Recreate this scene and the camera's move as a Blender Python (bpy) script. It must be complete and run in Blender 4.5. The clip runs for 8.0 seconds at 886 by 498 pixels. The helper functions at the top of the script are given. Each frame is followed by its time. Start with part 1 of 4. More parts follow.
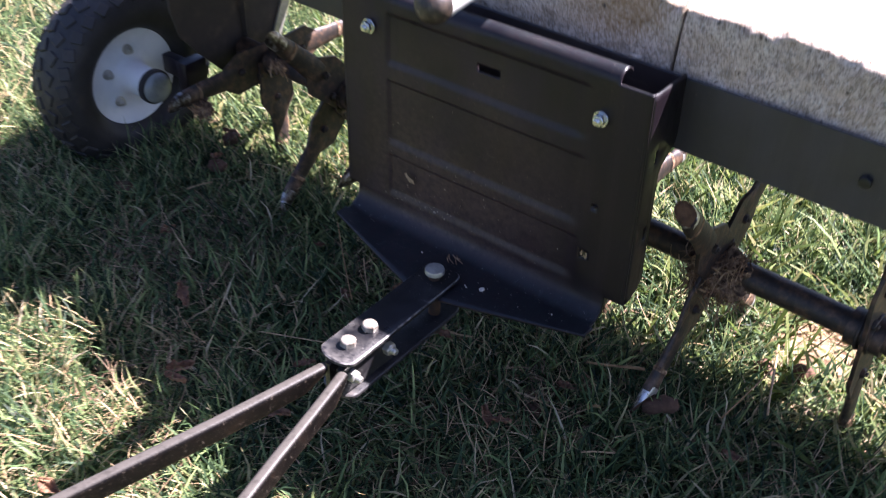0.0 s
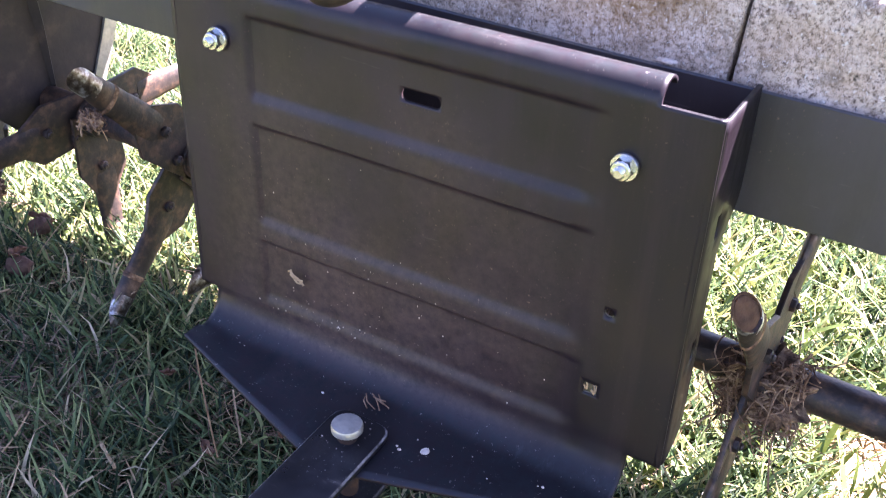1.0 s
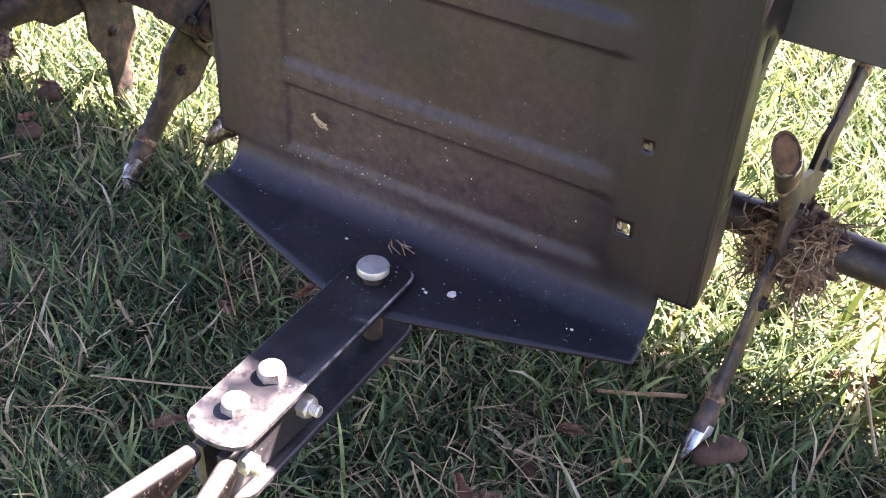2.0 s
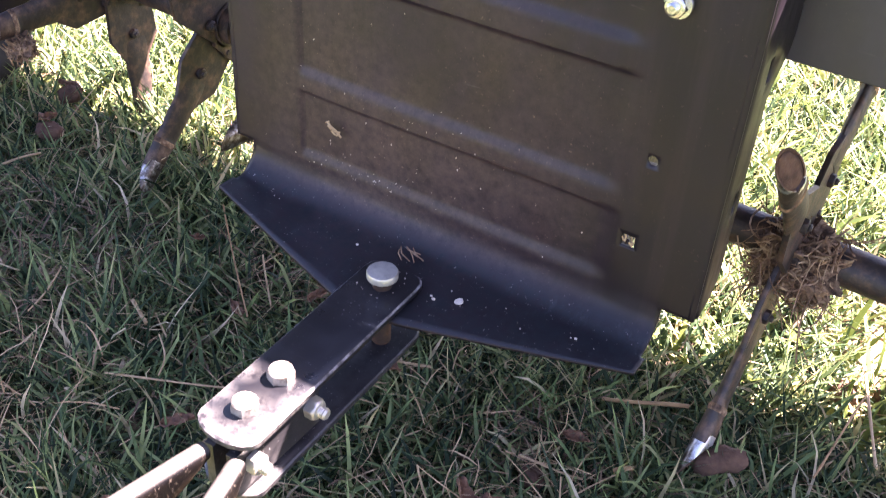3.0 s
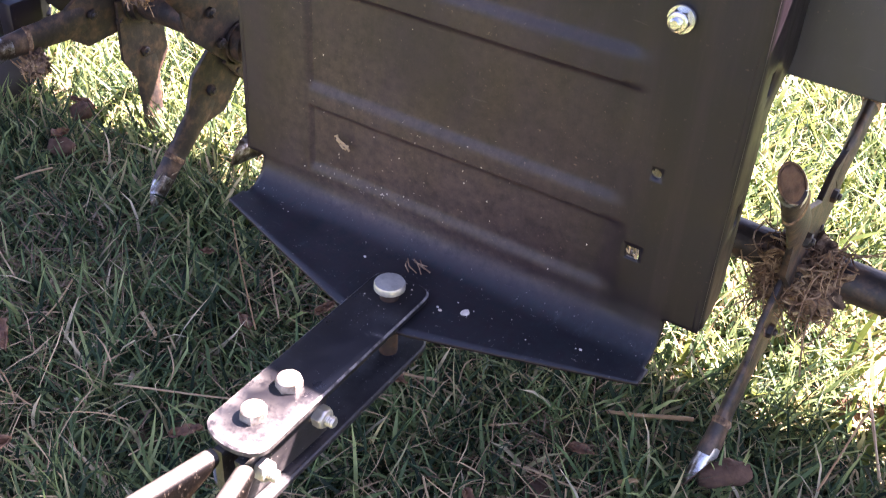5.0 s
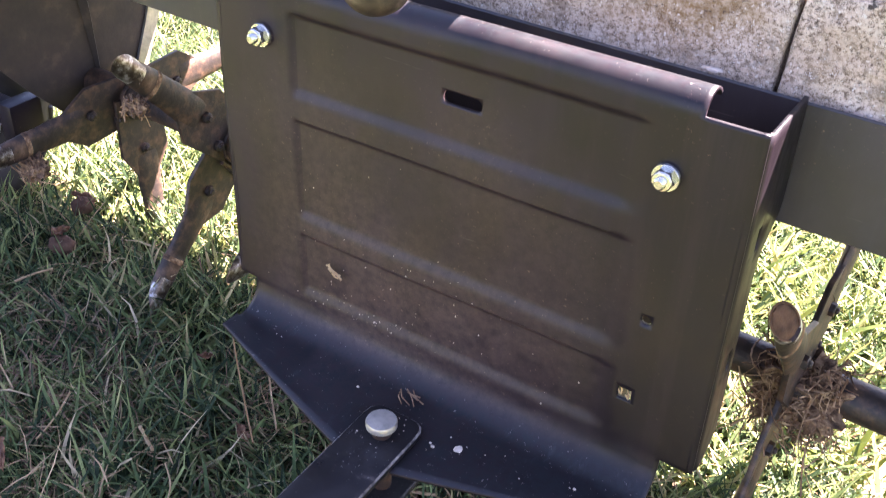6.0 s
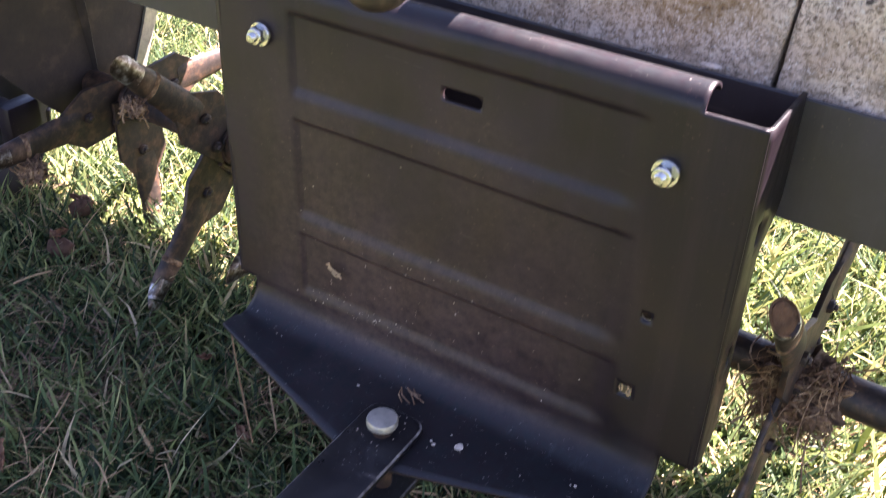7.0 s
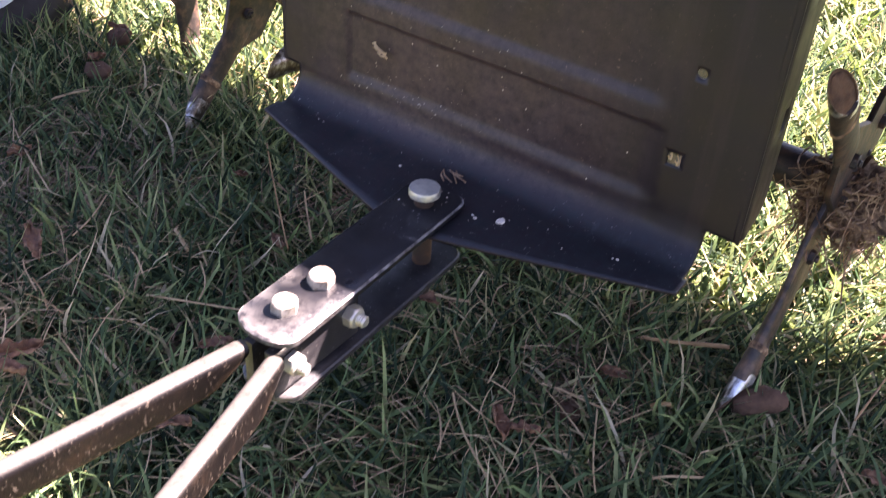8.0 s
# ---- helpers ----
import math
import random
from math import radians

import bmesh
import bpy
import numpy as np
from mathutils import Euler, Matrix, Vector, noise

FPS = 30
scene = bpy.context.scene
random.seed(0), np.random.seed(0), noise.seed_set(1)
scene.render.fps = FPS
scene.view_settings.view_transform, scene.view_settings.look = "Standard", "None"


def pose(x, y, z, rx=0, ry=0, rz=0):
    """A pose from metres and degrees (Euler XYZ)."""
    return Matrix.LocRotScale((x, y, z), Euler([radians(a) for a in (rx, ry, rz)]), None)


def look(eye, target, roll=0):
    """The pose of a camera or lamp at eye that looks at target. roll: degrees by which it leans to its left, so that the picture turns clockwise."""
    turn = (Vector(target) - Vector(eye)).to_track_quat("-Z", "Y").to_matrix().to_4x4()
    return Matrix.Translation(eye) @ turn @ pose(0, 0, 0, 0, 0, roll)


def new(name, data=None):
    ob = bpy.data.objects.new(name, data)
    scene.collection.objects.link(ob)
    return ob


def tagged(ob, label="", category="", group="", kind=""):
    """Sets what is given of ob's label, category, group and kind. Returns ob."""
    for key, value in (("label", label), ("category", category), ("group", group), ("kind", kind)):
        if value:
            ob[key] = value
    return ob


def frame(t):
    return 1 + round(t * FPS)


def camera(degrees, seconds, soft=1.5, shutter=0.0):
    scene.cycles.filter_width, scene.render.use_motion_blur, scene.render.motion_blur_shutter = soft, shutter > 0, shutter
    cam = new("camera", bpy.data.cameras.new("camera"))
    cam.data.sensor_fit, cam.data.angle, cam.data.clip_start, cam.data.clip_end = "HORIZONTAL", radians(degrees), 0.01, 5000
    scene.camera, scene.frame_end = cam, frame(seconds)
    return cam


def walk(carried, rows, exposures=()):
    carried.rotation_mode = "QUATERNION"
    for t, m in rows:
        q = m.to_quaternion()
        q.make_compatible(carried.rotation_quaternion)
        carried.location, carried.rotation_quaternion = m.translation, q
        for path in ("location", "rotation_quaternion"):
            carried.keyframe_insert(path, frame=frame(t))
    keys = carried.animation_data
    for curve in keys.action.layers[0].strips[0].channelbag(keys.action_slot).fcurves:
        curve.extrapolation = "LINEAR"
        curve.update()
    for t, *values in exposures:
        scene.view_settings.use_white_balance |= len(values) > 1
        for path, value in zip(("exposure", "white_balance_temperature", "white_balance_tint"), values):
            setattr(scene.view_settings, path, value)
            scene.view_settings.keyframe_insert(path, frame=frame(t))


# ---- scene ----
cam = camera(47.0, 8.0, soft=1.05, shutter=0.3)
PATH = [
    (0, (0.517, -0.706, 0.831), (-0.486, 0.558, -0.352), 1.0),
    (0.1, (0.491, -0.677, 0.781), (-0.498, 0.603, -0.396), 0.6),
    (0.2, (0.455, -0.638, 0.718), (-0.528, 0.666, -0.438), 0.5),
    (0.3, (0.415, -0.598, 0.669), (-0.561, 0.73, -0.465), 0.2),
    (0.4, (0.39, -0.572, 0.651), (-0.578, 0.775, -0.466), 0.2),
    (0.5, (0.359, -0.545, 0.643), (-0.584, 0.841, -0.447), 1.1),
    (0.6, (0.339, -0.507, 0.662), (-0.587, 0.891, -0.427), 1.7),
    (0.7, (0.317, -0.46, 0.674), (-0.596, 0.931, -0.436), 0.6),
    (0.8, (0.304, -0.441, 0.662), (-0.598, 0.971, -0.43), 0.7),
    (1, (0.289, -0.451, 0.639), (-0.562, 1.006, -0.434), 2.0),
    (1.2, (0.287, -0.451, 0.62), (-0.547, 0.971, -0.513), 1.6),
    (1.3, (0.285, -0.453, 0.604), (-0.541, 0.955, -0.552), 1.5),
    (1.5, (0.283, -0.467, 0.591), (-0.515, 0.929, -0.598), 2.4),
    (1.7, (0.283, -0.473, 0.583), (-0.512, 0.918, -0.614), 2.8),
    (2.8, (0.284, -0.472, 0.611), (-0.532, 0.903, -0.59), 3.6),
    (3, (0.29, -0.478, 0.599), (-0.535, 0.894, -0.599), 3.6),
    (3.5, (0.299, -0.485, 0.588), (-0.529, 0.858, -0.641), 3.5),
    (4, (0.304, -0.492, 0.578), (-0.529, 0.85, -0.649), 3.5),
    (4.2, (0.302, -0.492, 0.586), (-0.527, 0.849, -0.644), 3.5),
    (5.3, (0.293, -0.479, 0.613), (-0.569, 0.913, -0.535), 3.1),
    (5.5, (0.29, -0.466, 0.632), (-0.576, 0.918, -0.523), 2.6),
    (6, (0.283, -0.446, 0.654), (-0.609, 0.951, -0.465), 2.1),
    (6.2, (0.284, -0.435, 0.657), (-0.633, 0.965, -0.439), 1.7),
    (6.5, (0.281, -0.432, 0.663), (-0.64, 0.984, -0.409), 1.6),
    (6.8, (0.284, -0.434, 0.657), (-0.639, 0.978, -0.417), 1.7),
    (7, (0.283, -0.45, 0.651), (-0.606, 0.955, -0.46), 2.0),
    (7.2, (0.293, -0.46, 0.618), (-0.605, 0.932, -0.503), 2.1),
    (7.5, (0.295, -0.474, 0.601), (-0.578, 0.887, -0.577), 3.1),
    (7.7, (0.3, -0.481, 0.589), (-0.571, 0.854, -0.619), 3.4),
    (8, (0.305, -0.501, 0.559), (-0.577, 0.825, -0.651), 3.8),
]
EXPOSURES = [(0.0, 2.80, 5700, 29), (0.1, 3.55, 5600, 28), (0.3, 3.99, 5830, 32), (0.5, 4.34, 5780, 35), (0.7, 4.46, 5640, 38), (1.0, 4.37, 5850, 40), (1.5, 4.46, 6340, 36), (3.0, 4.56, 6420, 40), (4.0, 4.41, 6420, 43), (5.5, 4.53, 6520, 39), (6.0, 4.59, 6530, 37), (6.5, 4.36, 6540, 35), (7.0, 3.96, 6480, 36), (7.5, 3.96, 6500, 37), (8.0, 4.04, 6500, 38)]
walk(cam, [(t, look(eye, target, roll)) for t, eye, target, roll in PATH], EXPOSURES)

# ---- light ----
SUN_TO = Vector((0.46, 0.655, 1.0)).normalized()          # towards the sun
world = bpy.data.worlds.new("sky")
scene.world = world
world.use_nodes = True
wn = world.node_tree.nodes
sky = wn.new("ShaderNodeTexSky")
sky.sky_type = "NISHITA"
sky.sun_disc = False
sky.sun_elevation = math.asin(SUN_TO.z)
sky.sun_rotation = math.atan2(SUN_TO.x, SUN_TO.y)
world.node_tree.links.new(sky.outputs["Color"], wn["Background"].inputs["Color"])
wn["Background"].inputs["Strength"].default_value = 0.032
sun_data = bpy.data.lights.new("sun", "SUN")
sun_data.energy, sun_data.angle, sun_data.color = 5.0, radians(0.55), (1.0, 0.93, 0.82)
sun = new("sun", sun_data)
sun.matrix_world = look(SUN_TO * 30, (0, 0, 0))


# ---- materials ----
def material(name, rough=0.5, metal=0.0, spec=0.5):
    m = bpy.data.materials.new(name)
    m.use_nodes = True
    nt = m.node_tree
    b = nt.nodes["Principled BSDF"]
    b.inputs["Roughness"].default_value = rough
    b.inputs["Metallic"].default_value = metal
    b.inputs["Specular IOR Level"].default_value = spec
    return m, nt, b


def tex(nt, scale, detail=6.0, rough=0.6, kind="ShaderNodeTexNoise", stretch=None):
    co = nt.nodes.new("ShaderNodeTexCoord")
    n = nt.nodes.new(kind)
    n.inputs["Scale"].default_value = scale
    if kind == "ShaderNodeTexNoise":
        n.inputs["Detail"].default_value = detail
        n.inputs["Roughness"].default_value = rough
    if stretch:
        mp = nt.nodes.new("ShaderNodeMapping")
        mp.inputs["Scale"].default_value = stretch
        nt.links.new(co.outputs["Object"], mp.inputs["Vector"])
        nt.links.new(mp.outputs["Vector"], n.inputs["Vector"])
    else:
        nt.links.new(co.outputs["Object"], n.inputs["Vector"])
    return n


def ramp(nt, src, stops):
    r = nt.nodes.new("ShaderNodeValToRGB")
    e = r.color_ramp.elements
    while len(e) < len(stops):
        e.new(0.5)
    for el, (p, c) in zip(e, stops):
        el.position, el.color = p, (*c, 1) if len(c) == 3 else c
    nt.links.new(src, r.inputs["Fac"])
    return r


def mixed(nt, fac, a, b):
    m = nt.nodes.new("ShaderNodeMix")
    m.data_type = "RGBA"
    nt.links.new(fac, m.inputs[0])
    for src, slot in ((a, m.inputs[6]), (b, m.inputs[7])):
        if isinstance(src, tuple):
            slot.default_value = (*src, 1)
        else:
            nt.links.new(src, slot)
    return m.outputs[2]


def bump(nt, b, src, strength=0.2, dist=0.001):
    n = nt.nodes.new("ShaderNodeBump")
    n.inputs["Strength"].default_value = strength
    n.inputs["Distance"].default_value = dist
    nt.links.new(src, n.inputs["Height"])
    nt.links.new(n.outputs["Normal"], b.inputs["Normal"])


def grey(v):
    return (v, v, v)


def spot(nt, at, radius):
    """A soft round mask about a point of the thing, 1 at its middle."""
    co = nt.nodes.new("ShaderNodeTexCoord")
    dist = nt.nodes.new("ShaderNodeVectorMath")
    dist.operation = "DISTANCE"
    dist.inputs[1].default_value = at
    nt.links.new(co.outputs["Object"], dist.inputs[0])
    return ramp(nt, dist.outputs["Value"], [(radius * 0.35, grey(1.0)), (radius, grey(0.0))]).outputs["Color"]


def math_node(nt, op, a, b):
    n = nt.nodes.new("ShaderNodeMath")
    n.operation = op
    for src, slot in ((a, n.inputs[0]), (b, n.inputs[1])):
        if isinstance(src, (int, float)):
            slot.default_value = src
        else:
            nt.links.new(src, slot)
    return n.outputs[0]


def paint(name, base, dust, dust_lo, dust_hi, rough=0.38, speck=(0.30, 0.20, 0.13), metal=0.0, spec=0.5, dirty=(), worn=(), sunlit_wear_tone=(0.4, 0.37, 0.36), specks=0.75, top_light=None, shade_side=None, scored=0.70):
    """Black machine paint with smudges, a film of dust, fine mud specks, scuffs, worn or dirty places and painted-in
    light.
    """
    m, nt, b = material(name, rough, metal, spec)
    big, smudge = tex(nt, 9.0, 5), tex(nt, 26.0, 6, 0.7, stretch=(1.0, 1.0, 0.55))
    film = ramp(nt, big.outputs["Fac"], [(dust_lo, grey(0.0)), (dust_hi, grey(1.0))])
    rub = ramp(nt, smudge.outputs["Fac"], [(0.47, grey(0.0)), (0.70, grey(0.55))])
    film, rub = film.outputs["Color"], rub.outputs["Color"]
    if shade_side:
        # the dust thins out towards one side, which also paints in the dimmer light there
        place = nt.nodes.new("ShaderNodeSeparateXYZ")
        nt.links.new(nt.nodes.new("ShaderNodeTexCoord").outputs["Object"], place.inputs[0])
        edge = math_node(nt, "ADD", place.outputs["X"], math_node(nt, "MULTIPLY", big.outputs["Fac"], 0.12))
        less = ramp(nt, edge, [(shade_side[0] + 0.06, grey(1.0)), (shade_side[1] + 0.06, grey(0.12))]).outputs["Color"]
        film, rub = math_node(nt, "MULTIPLY", film, less), math_node(nt, "MULTIPLY", rub, less)
    c = mixed(nt, rub, mixed(nt, film, base, dust), dust)
    runs = tex(nt, 55.0, 5, 0.7, stretch=(1.0, 1.0, 0.07))
    c = mixed(nt, ramp(nt, runs.outputs["Fac"], [(0.50, grey(0.0)), (0.72, grey(0.40))]).outputs["Color"], c, dust)
    fine = tex(nt, 420.0, 3)
    sp = ramp(nt, fine.outputs["Fac"], [(0.655, grey(0.0)), (0.72, grey(specks))])
    patch = tex(nt, 16.0, 3)
    spread = ramp(nt, patch.outputs["Fac"], [(0.48, grey(0.0)), (0.68, grey(1.0))]).outputs["Color"]
    grainy = tex(nt, 150.0, 6, 0.75)
    for at, radius, amount in dirty:
        mask = spot(nt, at, radius)
        spread = math_node(nt, "MAXIMUM", spread, mask)
        haze = ramp(nt, grainy.outputs["Fac"], [(0.36, grey(0.15 * amount)), (0.66, grey(amount))])
        c = mixed(nt, math_node(nt, "MULTIPLY", mask, haze.outputs["Color"]), c, (speck[0] * 0.42, speck[1] * 0.42, speck[2] * 0.46))
    c = mixed(nt, math_node(nt, "MULTIPLY", sp.outputs["Color"], spread), c, speck)
    # pale spots: some wear, plus the sunlit look of the strap ends painted in
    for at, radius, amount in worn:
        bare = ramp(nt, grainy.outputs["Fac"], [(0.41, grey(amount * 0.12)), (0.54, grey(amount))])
        c = mixed(nt, math_node(nt, "MULTIPLY", spot(nt, at, radius), bare.outputs["Color"]), c, sunlit_wear_tone)
    # upward faces: cool tone of sun and sky light put into the colour
    if top_light:
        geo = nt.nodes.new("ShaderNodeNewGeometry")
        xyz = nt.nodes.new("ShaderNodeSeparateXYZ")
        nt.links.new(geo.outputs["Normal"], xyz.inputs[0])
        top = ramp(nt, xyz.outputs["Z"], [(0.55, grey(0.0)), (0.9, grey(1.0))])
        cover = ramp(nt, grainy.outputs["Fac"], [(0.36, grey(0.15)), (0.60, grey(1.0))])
        c = mixed(nt, math_node(nt, "MULTIPLY", top.outputs["Color"], cover.outputs["Color"]), c, top_light)
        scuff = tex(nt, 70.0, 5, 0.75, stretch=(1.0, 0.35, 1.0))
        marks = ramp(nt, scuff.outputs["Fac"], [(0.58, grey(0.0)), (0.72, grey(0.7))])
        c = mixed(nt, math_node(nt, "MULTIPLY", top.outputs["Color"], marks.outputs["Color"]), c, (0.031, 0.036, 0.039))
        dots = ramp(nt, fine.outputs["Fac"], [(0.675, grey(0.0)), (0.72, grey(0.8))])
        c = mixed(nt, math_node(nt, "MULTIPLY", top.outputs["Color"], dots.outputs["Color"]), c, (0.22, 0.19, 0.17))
    scratch = tex(nt, 60.0, 4, 0.6, stretch=(0.25, 1.0, 3.2))
    line = ramp(nt, scratch.outputs["Fac"], [(scored, grey(0.0)), (scored + 0.04, grey(0.35))])
    c = mixed(nt, line.outputs["Color"], c, (0.13, 0.11, 0.10))
    nt.links.new(c, b.inputs["Base Color"])
    rr = ramp(nt, smudge.outputs["Fac"], [(0.32, grey(rough - 0.09)), (0.68, grey(rough + 0.17))])
    nt.links.new(rr.outputs["Color"], b.inputs["Roughness"])
    orange, wavy = tex(nt, 900.0, 2), tex(nt, 14.0, 2)
    both = math_node(nt, "ADD", math_node(nt, "MULTIPLY", orange.outputs["Fac"], 0.06), math_node(nt, "MULTIPLY", wavy.outputs["Fac"], 2.4))
    bump(nt, b, both, 0.5, 0.0006)
    return m


def mottled(name, stops, scale, rough, metal=0.0, bump_scale=None, bump_strength=0.3, bump_dist=0.001, detail=7, spec=0.5):
    m, nt, b = material(name, rough, metal, spec)
    n = tex(nt, scale, detail, 0.65)
    nt.links.new(ramp(nt, n.outputs["Fac"], stops).outputs["Color"], b.inputs["Base Color"])
    g = tex(nt, bump_scale or scale * 3, 5)
    bump(nt, b, g.outputs["Fac"], bump_strength, bump_dist)
    return m


PAINT = paint("black_paint", (0.0066, 0.0042, 0.0062), (0.0284, 0.0168, 0.0212), 0.38, 0.80, rough=0.40, spec=0.32, shade_side=(0.02, 0.14), speck=(0.20, 0.125, 0.095), specks=0.40, dirty=(((-0.085, 0, 0.235), 0.100, 0.62), ((-0.02, 0, 0.222), 0.085, 0.55), ((0.05, 0, 0.225), 0.08, 0.38), ((-0.10, 0, 0.33), 0.09, 0.30), ((0.05, 0, 0.30), 0.10, 0.28), ((0.01, 0, 0.375), 0.05, 0.22)), top_light=(0.0112, 0.0132, 0.0150))
TRAY_PAINT = paint("tray_paint", (0.021, 0.0185, 0.0200), (0.048, 0.041, 0.041), 0.40, 0.90, rough=0.44, spec=0.5, specks=0.35)
STRAP_PAINT = paint("strap_paint", (0.0040, 0.0042, 0.0058), (0.0150, 0.0135, 0.0145), 0.44, 0.80, rough=0.34, spec=0.42, speck=(0.30, 0.28, 0.26), specks=0.9, dirty=(((0.0, -0.085, 0.1905), 0.035, 0.10), ((0.0, -0.075, 0.1455), 0.05, 0.18), ((0.01, -0.15, 0.1455), 0.05, 0.14)), worn=(((0.022, -0.178, 0.190), 0.011, 0.9), ((0.024, -0.196, 0.190), 0.014, 0.95), ((0.020, -0.214, 0.190), 0.014, 1.0), ((0.004, -0.222, 0.190), 0.014, 1.0), ((-0.014, -0.216, 0.190), 0.013, 0.9), ((-0.020, -0.195, 0.190), 0.012, 0.85), ((-0.018, -0.175, 0.190), 0.010, 0.7), ((0.006, -0.196, 0.190), 0.018, 0.35), ((0.0, -0.212, 0.1455), 0.034, 0.8)), sunlit_wear_tone=(0.080, 0.074, 0.068), scored=0.635)
PIN_RUST = mottled("orange_pin_rust", [(0.3, (0.010, 0.0052, 0.0036)), (0.52, (0.030, 0.0125, 0.0062)), (0.72, (0.085, 0.033, 0.013))], 90, 0.7, 0.0, 200, 0.4)
CLUMP = mottled("root_bound_soil", [(0.36, (0.045, 0.024, 0.014)), (0.5, (0.165, 0.094, 0.052)), (0.64, (0.38, 0.245, 0.145))], 130, 0.9, 0, 190, 0.9, 0.002)
EDGE = mottled("worn_steel_edge", [(0.40, (0.022, 0.020, 0.020)), (0.50, (0.085, 0.078, 0.074)), (0.62, (0.20, 0.185, 0.175))], 130, 0.5)
RUST = mottled("rusty_plate", [(0.3, (0.017, 0.013, 0.012)), (0.55, (0.040, 0.028, 0.021)), (0.75, (0.10, 0.066, 0.046))], 22, 0.65, 0.1, 200, 0.3)
TINE = mottled("muddy_tine_steel", [(0.34, (0.013, 0.0088, 0.0075)), (0.47, (0.026, 0.0175, 0.0135)), (0.56, (0.066, 0.036, 0.022)), (0.66, (0.12, 0.070, 0.042)), (0.80, (0.28, 0.19, 0.13))], 60, 0.55, 0.0, 170, 0.5, 0.0012)
TIP = mottled("polished_steel", [(0.40, (0.07, 0.050, 0.040)), (0.47, (0.16, 0.13, 0.105)), (0.56, (0.55, 0.53, 0.53)), (0.68, (0.80, 0.79, 0.80))], 55, 0.30, 0.8, 300, 0.2)
ZINC = mottled("zinc_plating", [(0.3, (0.42, 0.42, 0.40)), (0.7, (0.66, 0.66, 0.63))], 120, 0.24, 1.0, 400, 0.1, 0.0003)
DULL_ZINC = mottled("dull_zinc", [(0.3, (0.36, 0.34, 0.30)), (0.7, (0.58, 0.55, 0.48))], 120, 0.42, 0.7, 400, 0.15, 0.0003)
HEAD_ZINC = mottled("weathered_zinc", [(0.34, (0.13, 0.098, 0.070)), (0.5, (0.28, 0.25, 0.21)), (0.7, (0.40, 0.37, 0.325))], 150, 0.5, 0.4, 400, 0.15, 0.0003)
RUBBER = mottled("tyre_rubber", [(0.3, (0.010, 0.0088, 0.0088)), (0.6, (0.026, 0.022, 0.020)), (0.75, (0.050, 0.038, 0.030))], 24, 0.62, 0, 160, 0.3)
RIM = mottled("white_rim_paint", [(0.35, (0.62, 0.63, 0.64)), (0.72, (0.80, 0.80, 0.80))], 14, 0.35, 0, 200, 0.08)
HUB_CAP = mottled("grey_hub_cap", [(0.3, (0.15, 0.155, 0.145)), (0.7, (0.25, 0.26, 0.24))], 60, 0.25, 0.0, 200, 0.05, spec=0.6)
TUBE = mottled("silver_tube", [(0.3, (0.62, 0.60, 0.56)), (0.7, (0.78, 0.76, 0.72))], 30, 0.35, 0.3, 200, 0.1)
CAP = mottled("brown_end_cap", [(0.36, (0.012, 0.008, 0.006)), (0.5, (0.034, 0.022, 0.014)), (0.60, (0.075, 0.054, 0.036)), (0.68, (0.20, 0.155, 0.115))], 75, 0.5, 0, 200, 0.3)
LEAF = mottled("dead_leaf", [(0.34, (0.055, 0.022, 0.012)), (0.5, (0.16, 0.072, 0.034)), (0.68, (0.33, 0.18, 0.095))], 85, 0.75, 0, 160, 0.7)
PLUG = mottled("soil_plug", [(0.3, (0.048, 0.022, 0.012)), (0.7, (0.14, 0.070, 0.038))], 75, 0.9, 0, 160, 0.8, 0.002)
ROOT = mottled("root_fibre", [(0.32, (0.075, 0.038, 0.02)), (0.48, (0.20, 0.11, 0.058)), (0.62, (0.46, 0.31, 0.18))], 45, 0.8)
AMBER = mottled("amber_straw", [(0.3, (0.20, 0.105, 0.038)), (0.7, (0.40, 0.235, 0.095))], 50, 0.6)
GRIT = mottled("pale_grit", [(0.3, (0.34, 0.27, 0.21)), (0.7, (0.62, 0.54, 0.46))], 200, 0.8)
THATCH = mottled("brown_thatch", [(0.3, (0.085, 0.048, 0.026)), (0.55, (0.17, 0.105, 0.058)), (0.75, (0.34, 0.23, 0.13))], 55, 0.7)
DRY = mottled("dry_straw", [(0.3, (0.24, 0.145, 0.068)), (0.7, (0.48, 0.335, 0.175))], 55, 0.6)


